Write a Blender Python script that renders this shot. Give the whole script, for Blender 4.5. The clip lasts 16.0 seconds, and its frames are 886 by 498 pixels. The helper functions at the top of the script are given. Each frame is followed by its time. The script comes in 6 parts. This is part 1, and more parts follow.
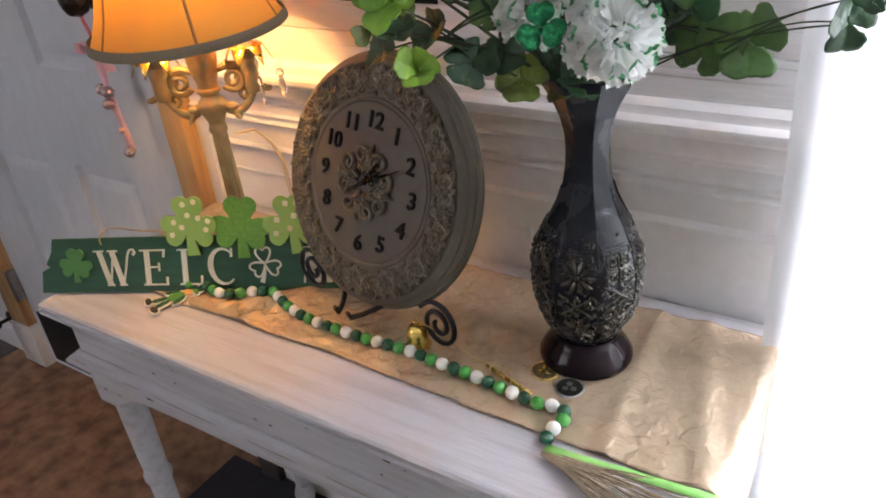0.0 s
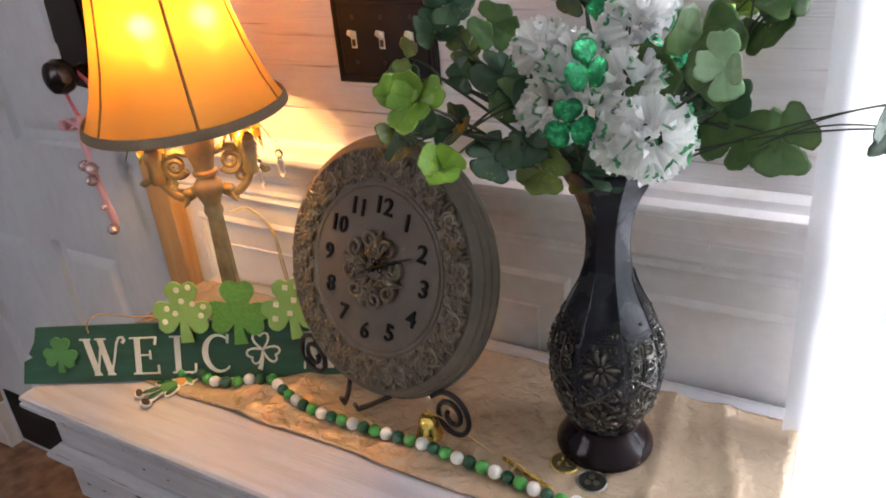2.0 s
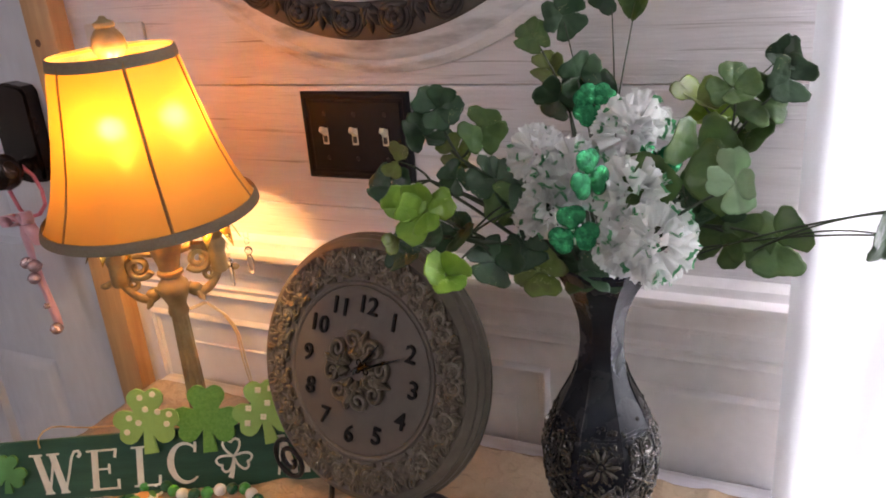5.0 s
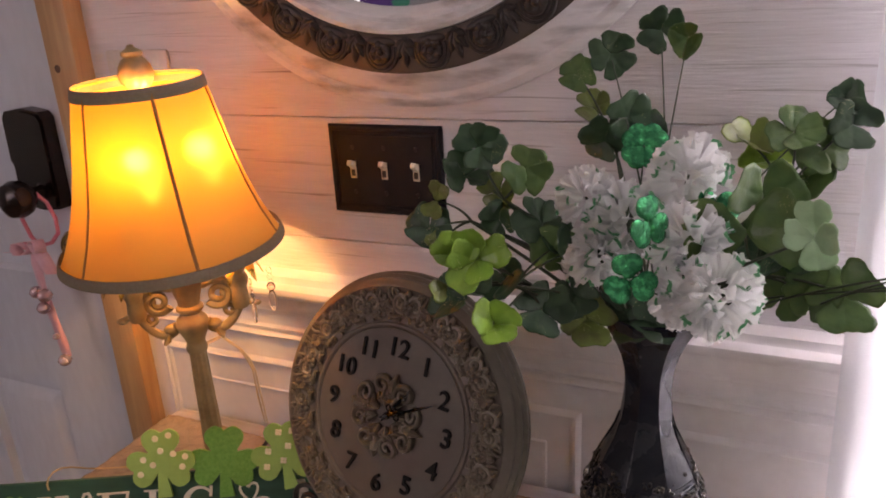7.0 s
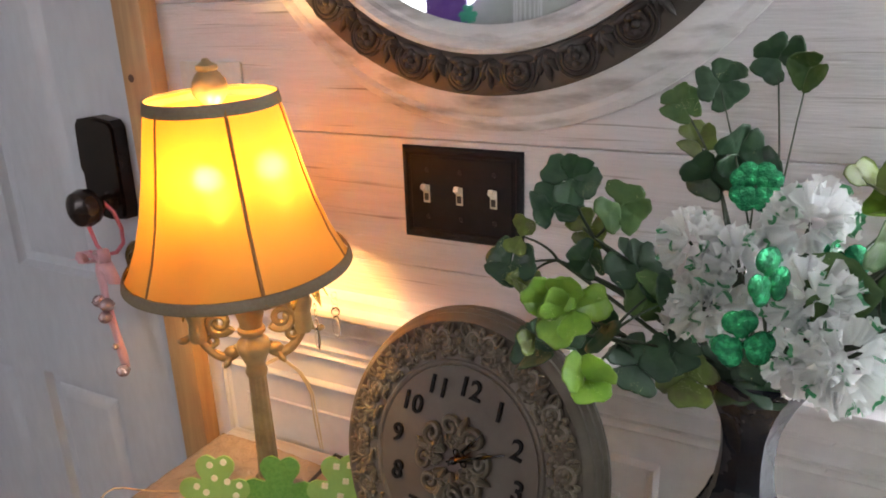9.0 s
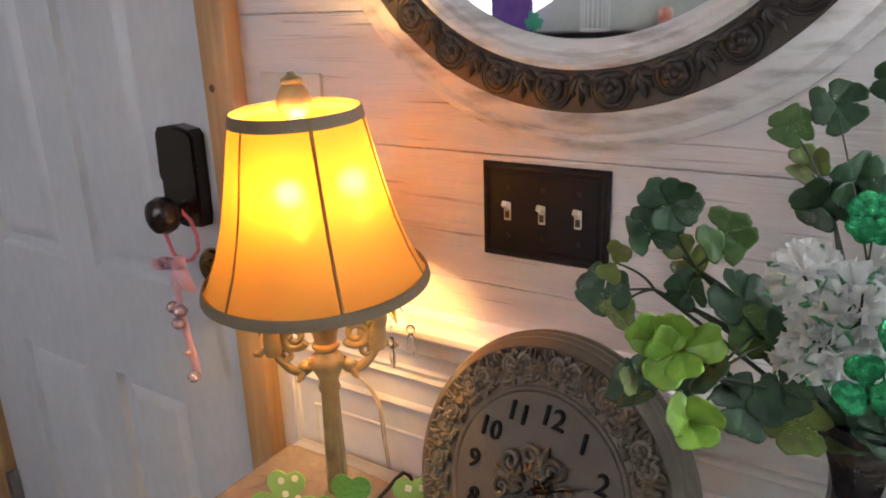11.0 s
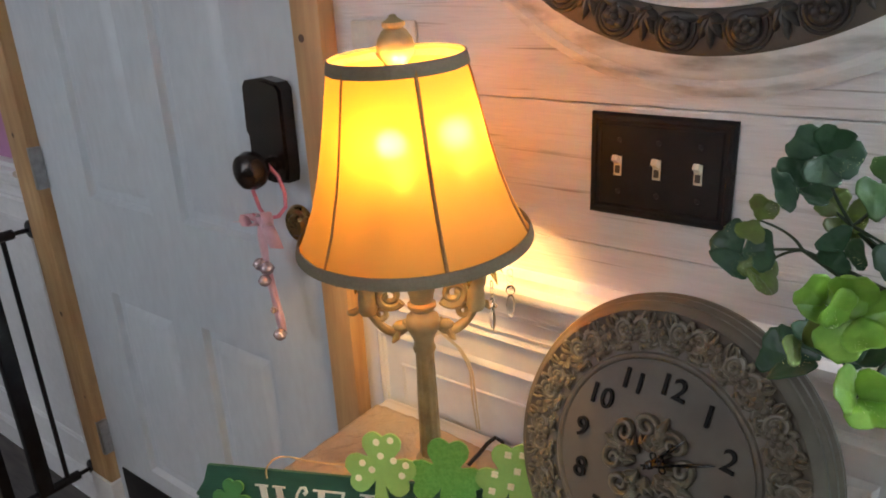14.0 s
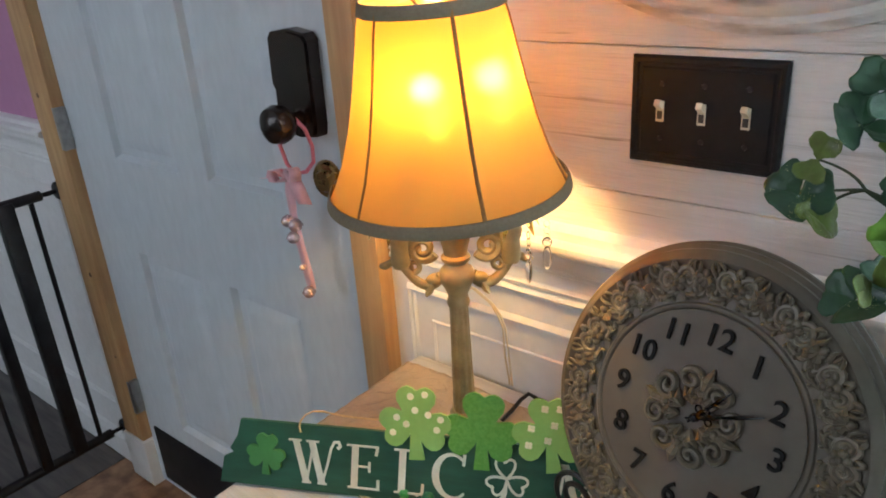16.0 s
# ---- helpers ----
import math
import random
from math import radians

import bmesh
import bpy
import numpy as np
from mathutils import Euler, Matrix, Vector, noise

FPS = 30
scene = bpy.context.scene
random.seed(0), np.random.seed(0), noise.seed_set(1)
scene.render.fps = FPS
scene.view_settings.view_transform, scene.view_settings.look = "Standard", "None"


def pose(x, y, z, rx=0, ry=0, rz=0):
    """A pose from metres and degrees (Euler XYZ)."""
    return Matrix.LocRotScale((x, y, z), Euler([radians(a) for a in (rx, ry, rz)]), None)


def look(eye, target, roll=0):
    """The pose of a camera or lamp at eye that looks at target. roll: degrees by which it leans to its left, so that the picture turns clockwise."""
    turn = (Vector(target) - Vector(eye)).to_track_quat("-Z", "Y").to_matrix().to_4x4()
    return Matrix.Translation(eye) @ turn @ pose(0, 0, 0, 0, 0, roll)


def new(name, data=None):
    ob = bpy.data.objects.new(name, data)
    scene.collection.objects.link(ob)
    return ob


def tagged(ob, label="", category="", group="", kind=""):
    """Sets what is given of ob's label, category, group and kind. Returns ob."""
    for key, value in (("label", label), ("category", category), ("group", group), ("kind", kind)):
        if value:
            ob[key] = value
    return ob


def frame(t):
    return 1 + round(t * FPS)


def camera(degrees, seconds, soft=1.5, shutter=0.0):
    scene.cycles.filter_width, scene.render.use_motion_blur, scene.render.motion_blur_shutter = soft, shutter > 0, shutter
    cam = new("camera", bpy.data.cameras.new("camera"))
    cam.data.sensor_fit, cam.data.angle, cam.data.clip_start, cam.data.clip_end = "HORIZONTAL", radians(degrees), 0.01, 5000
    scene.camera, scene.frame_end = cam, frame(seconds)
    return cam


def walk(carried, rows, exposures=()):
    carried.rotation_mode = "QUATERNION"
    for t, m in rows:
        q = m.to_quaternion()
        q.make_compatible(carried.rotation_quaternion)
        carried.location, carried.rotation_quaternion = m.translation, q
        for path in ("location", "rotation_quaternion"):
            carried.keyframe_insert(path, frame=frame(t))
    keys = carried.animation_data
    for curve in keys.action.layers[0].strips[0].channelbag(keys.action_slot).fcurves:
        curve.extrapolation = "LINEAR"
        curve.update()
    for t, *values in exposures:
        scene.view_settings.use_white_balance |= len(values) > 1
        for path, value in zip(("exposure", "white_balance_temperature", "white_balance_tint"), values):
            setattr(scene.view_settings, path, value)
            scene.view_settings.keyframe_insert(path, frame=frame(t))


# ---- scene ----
cam = camera(62.0, 16.0, soft=1.8)
PATH = [
    (0, (1.177, -0.844, 1.358), (0.175, 0.577, 0.37), -5.8),
    (0.5, (1.162, -0.84, 1.368), (0.169, 0.606, 0.407), -5.7),
    (1, (1.142, -0.84, 1.374), (0.162, 0.631, 0.439), -5.6),
    (1.5, (1.125, -0.838, 1.382), (0.158, 0.663, 0.48), -5.4),
    (2, (1.111, -0.835, 1.39), (0.163, 0.693, 0.515), -5.2),
    (2.5, (1.095, -0.833, 1.397), (0.172, 0.724, 0.545), -5.1),
    (3, (1.083, -0.835, 1.4), (0.185, 0.755, 0.583), -4.9),
    (3.5, (1.071, -0.835, 1.406), (0.205, 0.784, 0.614), -4.8),
    (4, (1.059, -0.842, 1.414), (0.228, 0.809, 0.648), -4.7),
    (6.5, (1.001, -0.85, 1.436), (0.236, 0.867, 0.751), -3.6),
    (7, (0.984, -0.832, 1.437), (0.204, 0.883, 0.768), -3.2),
    (7.5, (0.972, -0.813, 1.438), (0.167, 0.896, 0.781), -2.8),
    (8, (0.958, -0.803, 1.442), (0.126, 0.896, 0.792), -2.4),
    (8.5, (0.944, -0.793, 1.441), (0.078, 0.891, 0.798), -2.1),
    (9, (0.934, -0.791, 1.444), (0.025, 0.873, 0.808), -2.0),
    (11.5, (0.882, -0.778, 1.455), (-0.176, 0.8, 0.83), -1.9),
    (12, (0.872, -0.775, 1.456), (-0.208, 0.784, 0.821), -2.0),
    (12.5, (0.864, -0.778, 1.451), (-0.243, 0.757, 0.804), -2.2),
    (13, (0.851, -0.779, 1.445), (-0.276, 0.732, 0.778), -2.4),
    (13.5, (0.84, -0.777, 1.44), (-0.304, 0.712, 0.752), -2.7),
    (14, (0.83, -0.775, 1.433), (-0.327, 0.696, 0.727), -2.9),
    (14.5, (0.82, -0.776, 1.427), (-0.345, 0.677, 0.699), -3.2),
    (15, (0.814, -0.774, 1.421), (-0.36, 0.662, 0.673), -3.4),
    (15.5, (0.811, -0.773, 1.418), (-0.369, 0.645, 0.646), -3.7),
    (16, (0.808, -0.774, 1.41), (-0.376, 0.632, 0.622), -3.9),
]
EXPOSURES = [(0, -0.03, 6850, 19), (4, 0.0, 6750, 20), (6.4, -0.44, 7650, 38), (7.4, -0.42, 7650, 38), (8.0, -0.26, 7400, 33), (8.6, 0.0, 6850, 20), (9.5, 0.03, 6850, 17), (12, 0.02, 6850, 16), (14, -0.02, 6400, 9), (16, 0.06, 5950, 4)]
walk(cam, [(t, look(eye, target, roll)) for t, eye, target, roll in PATH], EXPOSURES)

# ---- light ----
world = bpy.data.worlds.new("world")
scene.world = world
world.use_nodes = True
wn = world.node_tree.nodes
sky = wn.new("ShaderNodeTexSky")
sky.sky_type, sky.sun_disc = "NISHITA", False
sky.sun_elevation, sky.sun_rotation = radians(40), radians(20)
wn["Background"].inputs["Strength"].default_value = 0.12
world.node_tree.links.new(sky.outputs["Color"], wn["Background"].inputs["Color"])


def lamp(name, kind, energy, colour, m, **more):
    data = bpy.data.lights.new(name, kind)
    data.energy, data.color = energy, colour
    for key, value in more.items():
        if key == "size":
            data.shape, data.size, data.size_y = "RECTANGLE", value[0], value[1]
        if key == "radius":
            data.shadow_soft_size = value
        if key == "angle":
            data.angle = value
    ob = new(name, data)
    ob.matrix_world = m
    return ob


# daylight through the glazed door, an added fill behind the camera, and the bulb under the shade
lamp("door_daylight", "AREA", 104, (0.86, 0.93, 1.0), look((1.72, 0.05, 1.15), (1.5, -2.0, 0.9)), size=(0.95, 1.75))
# fill lamp added to brighten the door side; no window stands there
lamp("room_fill_light", "AREA", 28, (0.88, 0.92, 1.0), look((-1.3, -3.15, 1.55), (-1.0, 0.0, 1.0)), size=(1.5, 1.3))
BULBS = ((0.041, -0.057), (0.064, 0.014))
for bx, by in BULBS:
    lamp("bulb_light", "POINT", 3.9, (1.0, 0.60, 0.18), pose(0.296 + bx, -0.166 + by, 1.270), radius=0.013)


# ---- materials ----
def material(name, colour, rough=0.5, metal=0.0, second=None, scale=20.0, amount=0.5, bump=0.0, bump_scale=60.0,
             stretch=(1, 1, 1), coat=0.0, specular=0.5, sheen=0.0, random_tint=0.0, detail=6.0, sharp=(0.35, 0.65), fleck=None, grain=0.0):
    """A surface with two scales of mottling from colour to second, and fine relief."""
    mat = bpy.data.materials.new(name)
    mat.use_nodes = True
    nt = mat.node_tree
    n, l = nt.nodes, nt.links
    b = n["Principled BSDF"]
    b.inputs["Roughness"].default_value = rough
    b.inputs["Metallic"].default_value = metal
    b.inputs["Coat Weight"].default_value = coat
    b.inputs["Specular IOR Level"].default_value = specular
    b.inputs["Sheen Weight"].default_value = sheen
    co = n.new("ShaderNodeTexCoord")
    mp = n.new("ShaderNodeMapping")
    mp.inputs["Scale"].default_value = stretch
    l.new(co.outputs["Object"], mp.inputs["Vector"])
    big = n.new("ShaderNodeTexNoise")
    big.inputs["Scale"].default_value, big.inputs["Detail"].default_value = scale, detail
    l.new(mp.outputs["Vector"], big.inputs["Vector"])
    ramp = n.new("ShaderNodeMapRange")
    ramp.inputs["From Min"].default_value, ramp.inputs["From Max"].default_value = sharp
    ramp.inputs["To Max"].default_value = amount
    l.new(big.outputs["Fac"], ramp.inputs["Value"])
    mix = n.new("ShaderNodeMix")
    mix.data_type = "RGBA"
    mix.inputs["A"].default_value = (*colour, 1)
    mix.inputs["B"].default_value = (*(second or [c * 0.8 for c in colour]), 1)
    l.new(ramp.outputs["Result"], mix.inputs["Factor"])
    out = mix.outputs["Result"]
    fine = n.new("ShaderNodeTexNoise")
    fine.inputs["Scale"].default_value, fine.inputs["Detail"].default_value = scale * 7, 4
    l.new(mp.outputs["Vector"], fine.inputs["Vector"])
    if fleck:
        cell = n.new("ShaderNodeTexVoronoi")
        cell.inputs["Scale"].default_value = 620
        l.new(co.outputs["Object"], cell.inputs["Vector"])
        dot = n.new("ShaderNodeMath")
        dot.operation, dot.inputs[1].default_value = "LESS_THAN", 0.16
        l.new(cell.outputs["Distance"], dot.inputs[0])
        patch = n.new("ShaderNodeTexNoise")
        patch.inputs["Scale"].default_value = 34
        l.new(co.outputs["Object"], patch.inputs["Vector"])
        some = n.new("ShaderNodeMath")
        some.operation, some.inputs[1].default_value = "GREATER_THAN", 0.63
        l.new(patch.outputs["Fac"], some.inputs[0])
        both = n.new("ShaderNodeMath")
        both.operation = "MULTIPLY"
        l.new(dot.outputs["Value"], both.inputs[0])
        l.new(some.outputs["Value"], both.inputs[1])
        fm = n.new("ShaderNodeMix")
        fm.data_type = "RGBA"
        fm.inputs["B"].default_value = (*fleck, 1)
        l.new(both.outputs["Value"], fm.inputs["Factor"])
        l.new(out, fm.inputs["A"])
        out = fm.outputs["Result"]
    if grain:
        gm = n.new("ShaderNodeMapping")
        gm.inputs["Scale"].default_value = (2.2, 1, 95)
        l.new(co.outputs["Object"], gm.inputs["Vector"])
        gn = n.new("ShaderNodeTexNoise")
        gn.inputs["Scale"].default_value, gn.inputs["Detail"].default_value, gn.inputs["Distortion"].default_value = 1.6, 7, 0.5
        l.new(gm.outputs["Vector"], gn.inputs["Vector"])
        gr = n.new("ShaderNodeMapRange")
        gr.inputs["From Min"].default_value, gr.inputs["From Max"].default_value = 0.61, 0.72
        gr.inputs["To Max"].default_value = grain
        l.new(gn.outputs["Fac"], gr.inputs["Value"])
        gx = n.new("ShaderNodeMix")
        gx.data_type = "RGBA"
        gx.inputs["B"].default_value = (0.22, 0.19, 0.17, 1)
        l.new(gr.outputs["Result"], gx.inputs["Factor"])
        l.new(out, gx.inputs["A"])
        out = gx.outputs["Result"]
    hsv = n.new("ShaderNodeHueSaturation")
    val = n.new("ShaderNodeMapRange")
    val.inputs["To Min"].default_value, val.inputs["To Max"].default_value = 0.90, 1.10
    l.new(fine.outputs["Fac"], val.inputs["Value"])
    l.new(out, hsv.inputs["Color"])
    if random_tint:
        info = n.new("ShaderNodeObjectInfo")
        rr = n.new("ShaderNodeMapRange")
        rr.inputs["To Min"].default_value, rr.inputs["To Max"].default_value = 1 - random_tint, 1 + random_tint
        l.new(info.outputs["Random"], rr.inputs["Value"])
        mul = n.new("ShaderNodeMath")
        mul.operation = "MULTIPLY"
        l.new(rr.outputs["Result"], mul.inputs[0])
        l.new(val.outputs["Result"], mul.inputs[1])
        l.new(mul.outputs["Value"], hsv.inputs["Value"])
    else:
        l.new(val.outputs["Result"], hsv.inputs["Value"])
    l.new(hsv.outputs["Color"], b.inputs["Base Color"])
    rv = n.new("ShaderNodeMapRange")
    rv.inputs["To Min"].default_value, rv.inputs["To Max"].default_value = max(0.02, rough - 0.08), min(1, rough + 0.08)
    l.new(big.outputs["Fac"], rv.inputs["Value"])
    l.new(rv.outputs["Result"], b.inputs["Roughness"])
    if bump:
        bn = n.new("ShaderNodeTexNoise")
        bn.inputs["Scale"].default_value, bn.inputs["Detail"].default_value = bump_scale, 5
        l.new(mp.outputs["Vector"], bn.inputs["Vector"])
        bp = n.new("ShaderNodeBump")
        bp.inputs["Strength"].default_value, bp.inputs["Distance"].default_value = bump, 0.002
        l.new(bn.outputs["Fac"], bp.inputs["Height"])
        l.new(bp.outputs["Normal"], b.inputs["Normal"])
    return mat


M = {}
M["shiplap"] = material("white_shiplap_paint", (0.74, 0.72, 0.74), 0.6, second=(0.66, 0.64, 0.65), scale=4, amount=0.7, bump=0.8, bump_scale=26, stretch=(0.8, 1, 14), random_tint=0.03, grain=0.75)
M["white_paint"] = material("white_satin_paint", (0.82, 0.80, 0.81), 0.42, second=(0.74, 0.72, 0.73), scale=6, amount=0.6, bump=0.08, bump_scale=40)
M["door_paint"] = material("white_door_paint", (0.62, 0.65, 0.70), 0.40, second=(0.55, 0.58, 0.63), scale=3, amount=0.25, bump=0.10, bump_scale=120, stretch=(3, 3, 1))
M["pink"] = material("pink_wall_paint", (0.52, 0.24, 0.42), 0.6, second=(0.46, 0.21, 0.38), scale=5, bump=0.1)
M["pine"] = material("bare_pine", (0.58, 0.36, 0.17), 0.55, second=(0.42, 0.23, 0.10), scale=7, amount=0.8, bump=0.2, stretch=(8, 8, 0.6))
M["knot"] = material("pine_knot", (0.12, 0.06, 0.03), 0.6, scale=40)
M["table_paint"] = material("distressed_white_paint", (0.55, 0.545, 0.58), 0.45, second=(0.40, 0.37, 0.37), scale=8, amount=0.75, bump=0.45, bump_scale=30, stretch=(0.7, 9, 9), sharp=(0.45, 0.75))
M["hem"] = material("brown_hem", (0.30, 0.205, 0.125), 0.6, scale=60)
# worn wood and small dark marks; also the shade coloured into the east plinth
M["wear_shade"] = material("dark_worn_wood_shade", (0.05, 0.04, 0.035), 0.7, scale=60)
M["vinyl"] = material("brown_mottled_vinyl", (0.36, 0.205, 0.115), 0.38, second=(0.15, 0.072, 0.038), scale=19, amount=1.0, bump=0.2, bump_scale=60, detail=9.0, sharp=(0.36, 0.66))
M["grey_plank"] = material("grey_wood_floor", (0.115, 0.10, 0.095), 0.5, second=(0.06, 0.055, 0.055), scale=6, amount=0.9, bump=0.2, stretch=(1, 8, 8), random_tint=0.12)
M["rug"] = material("dark_rug", (0.018, 0.018, 0.024), 0.95, second=(0.035, 0.033, 0.04), scale=40, bump=0.5, bump_scale=300)
M["ceiling"] = material("ceiling_paint", (0.72, 0.72, 0.72), 0.8, scale=5)
M["room"] = material("grey_green_wall_paint", (0.52, 0.54, 0.50), 0.7, second=(0.46, 0.48, 0.45), scale=3)
M["black_metal"] = material("black_metal", (0.012, 0.012, 0.014), 0.38, metal=0.3, second=(0.03, 0.03, 0.035), scale=30, bump=0.05)
M["black_matte"] = material("black_matte", (0.007, 0.007, 0.009), 0.6, specular=0.25, second=(0.018, 0.018, 0.02), scale=30, bump=0.08, bump_scale=200)
M["bronze"] = material("oil_rubbed_bronze", (0.018, 0.012, 0.010), 0.22, metal=0.4, second=(0.05, 0.03, 0.02), scale=30)
M["brass"] = material("aged_brass", (0.42, 0.27, 0.10), 0.28, metal=1.0, second=(0.22, 0.13, 0.05), scale=40)
M["steel"] = material("hinge_steel", (0.42, 0.42, 0.43), 0.35, metal=1.0, second=(0.25, 0.24, 0.24), scale=60)
M["gold"] = material("shiny_gold", (0.90, 0.66, 0.18), 0.26, metal=0.9, second=(0.60, 0.36, 0.07), scale=40)
M["lamp_body"] = material("antique_gold_resin", (0.40, 0.31, 0.15), 0.42, metal=0.20, second=(0.20, 0.15, 0.075), scale=28, amount=0.9, bump=0.2, bump_scale=90)
M["clock_body"] = material("antique_bronze_resin", (0.128, 0.108, 0.082), 0.46, metal=0.10, second=(0.080, 0.068, 0.053), scale=18, amount=0.8, bump=0.15, bump_scale=120)
M["clock_face"] = material("clock_face_bronze", (0.110, 0.090, 0.070), 0.48, metal=0.10, second=(0.088, 0.073, 0.057), scale=10, amount=0.8, bump=0.08, bump_scale=140)
M["clock_relief"] = material("rubbed_gold_relief", (0.165, 0.140, 0.100), 0.40, metal=0.15, second=(0.108, 0.092, 0.068), scale=40, amount=0.9, bump=0.15, bump_scale=150)
M["numeral"] = material("numeral_black", (0.008, 0.007, 0.007), 0.6, specular=0.2, scale=60)
M["hand_metal"] = material("clock_hand_black", (0.008, 0.008, 0.012), 0.25, scale=60)
M["green_board"] = material("dark_green_paint", (0.018, 0.095, 0.055), 0.62, second=(0.012, 0.065, 0.038), scale=14, amount=0.8, bump=0.2, bump_scale=80, stretch=(1, 1, 5))
M["letter"] = material("cream_letter_paint", (0.80, 0.76, 0.66), 0.6, second=(0.68, 0.62, 0.50), scale=30, amount=0.7, bump=0.1)
M["clover_mid"] = material("mid_green_paint", (0.07, 0.24, 0.065), 0.6, second=(0.055, 0.19, 0.05), scale=30, bump=0.1)
M["clover_light"] = material("light_green_paint", (0.26, 0.46, 0.12), 0.6, second=(0.22, 0.40, 0.09), scale=30, bump=0.1)
M["clover_glitter"] = material("green_glitter_paint", (0.095, 0.30, 0.035), 0.55, second=(0.16, 0.40, 0.07), scale=300, amount=0.7, bump=0.6, bump_scale=900)
M["cream"] = material("cream_paint", (0.82, 0.76, 0.55), 0.6, scale=40)
M["bead_dark"] = material("dark_green_bead", (0.008, 0.085, 0.040), 0.28, second=(0.012, 0.11, 0.05), scale=60, coat=0.4)
M["bead_light"] = material("bright_green_bead", (0.05, 0.32, 0.055), 0.28, second=(0.07, 0.38, 0.08), scale=60, coat=0.4)
M["bead_white"] = material("white_bead", (0.80, 0.79, 0.76), 0.35, second=(0.72, 0.71, 0.68), scale=60, coat=0.2)
M["twine"] = material("jute_twine", (0.52, 0.36, 0.18), 0.9, second=(0.36, 0.24, 0.11), scale=120, bump=0.6, bump_scale=400)
M["raffia"] = material("brown_raffia", (0.20, 0.15, 0.10), 0.8, second=(0.32, 0.25, 0.17), scale=60, stretch=(3, 3, 3), random_tint=0.3)
M["green_ribbon"] = material("bright_green_ribbon", (0.22, 0.55, 0.12), 0.5, second=(0.30, 0.62, 0.20), scale=400, bump=0.5, bump_scale=500)
M["vase"] = material("dark_glazed_ceramic", (0.008, 0.010, 0.016), 0.27, metal=0.0, second=(0.020, 0.022, 0.027), scale=30, amount=0.8, bump=0.5, bump_scale=60, specular=0.26, coat=0.05)
M["vase_foot"] = material("plum_brown_glaze", (0.010, 0.005, 0.008), 0.16, second=(0.020, 0.008, 0.010), scale=20, specular=0.22)
M["vase_relief"] = material("rubbed_pewter_relief", (0.115, 0.108, 0.090), 0.26, metal=0.55, second=(0.018, 0.017, 0.018), scale=75, amount=1.0, bump=0.3, bump_scale=140, coat=0.1)
M["stem"] = material("dark_green_stem", (0.022, 0.05, 0.022), 0.5, second=(0.04, 0.035, 0.015), scale=40)
M["leaf_dark"] = material("dark_green_leaf", (0.013, 0.056, 0.024), 0.42, second=(0.026, 0.082, 0.028), scale=60, amount=0.9, bump=0.35, bump_scale=160, coat=0.10, fleck=(0.75, 0.78, 0.40))
M["leaf_mid"] = material("mid_green_leaf", (0.042, 0.115, 0.026), 0.42, second=(0.075, 0.150, 0.030), scale=55, amount=0.9, bump=0.35, bump_scale=160, coat=0.10, fleck=(0.75, 0.78, 0.40))
M["leaf_olive"] = material("olive_leaf", (0.13, 0.20, 0.028), 0.4, second=(0.09, 0.10, 0.025), scale=55, amount=0.9, bump=0.35, bump_scale=160, coat=0.10, fleck=(0.75, 0.78, 0.40))
M["leaf_lime"] = material("lime_green_petal", (0.24, 0.43, 0.05), 0.36, second=(0.14, 0.30, 0.035), scale=45, amount=0.9, bump=0.3, bump_scale=160, coat=0.10, fleck=(0.75, 0.78, 0.40))
# the paler second green paints the highlights on a glossy petal
M["leaf_highlit"] = material("green_petal_highlights", (0.17, 0.36, 0.17), 0.28, second=(0.36, 0.55, 0.34), scale=25, amount=0.8, bump=0.1)
M["petal_tip"] = material("green_glitter_tip", (0.05, 0.36, 0.15), 0.4, second=(0.20, 0.55, 0.30), scale=200, bump=0.4, bump_scale=700)
M["glitter"] = material("green_glitter", (0.008, 0.22, 0.085), 0.25, metal=0.6, second=(0.03, 0.50, 0.20), scale=140, amount=1.0, bump=1.0, bump_scale=420, sharp=(0.45, 0.6))
M["toggle"] = material("almond_plastic", (0.70, 0.64, 0.50), 0.35, scale=40)
M["plate_white"] = material("white_plastic", (0.70, 0.66, 0.60), 0.35, scale=20)
M["pink_satin"] = material("pink_satin_ribbon", (0.74, 0.40, 0.46), 0.4, second=(0.82, 0.55, 0.60), scale=30, sheen=0.4)
M["pink_cord"] = material("pink_cord", (0.72, 0.17, 0.24), 0.6, second=(0.80, 0.35, 0.40), scale=200, bump=0.4, bump_scale=400)
M["bell_pink"] = material("pale_pink_bell", (0.62, 0.48, 0.50), 0.25, metal=0.7, second=(0.70, 0.56, 0.58), scale=60)
M["mirror_white"] = material("whitewashed_frame", (0.70, 0.69, 0.69), 0.55, second=(0.28, 0.265, 0.265), scale=12, amount=0.85, bump=0.8, bump_scale=40, sharp=(0.49, 0.70), stretch=(1, 1, 4))
M["mirror_dark"] = material("dark_carved_frame", (0.040, 0.034, 0.030), 0.42, second=(0.022, 0.019, 0.018), scale=25, amount=0.9, bump=0.2, bump_scale=100)
M["mirror_band"] = material("umber_frame_band", (0.100, 0.082, 0.066), 0.55, second=(0.060, 0.050, 0.042), scale=14, amount=0.9, bump=0.2, bump_scale=80)
M["wire_white"] = material("white_wire", (0.72, 0.72, 0.72), 0.45, scale=40)
M["cord_cream"] = material("cream_cord", (0.66, 0.55, 0.38), 0.45, scale=40)
M["cord_black"] = material("black_cord", (0.012, 0.011, 0.01), 0.4, scale=40)
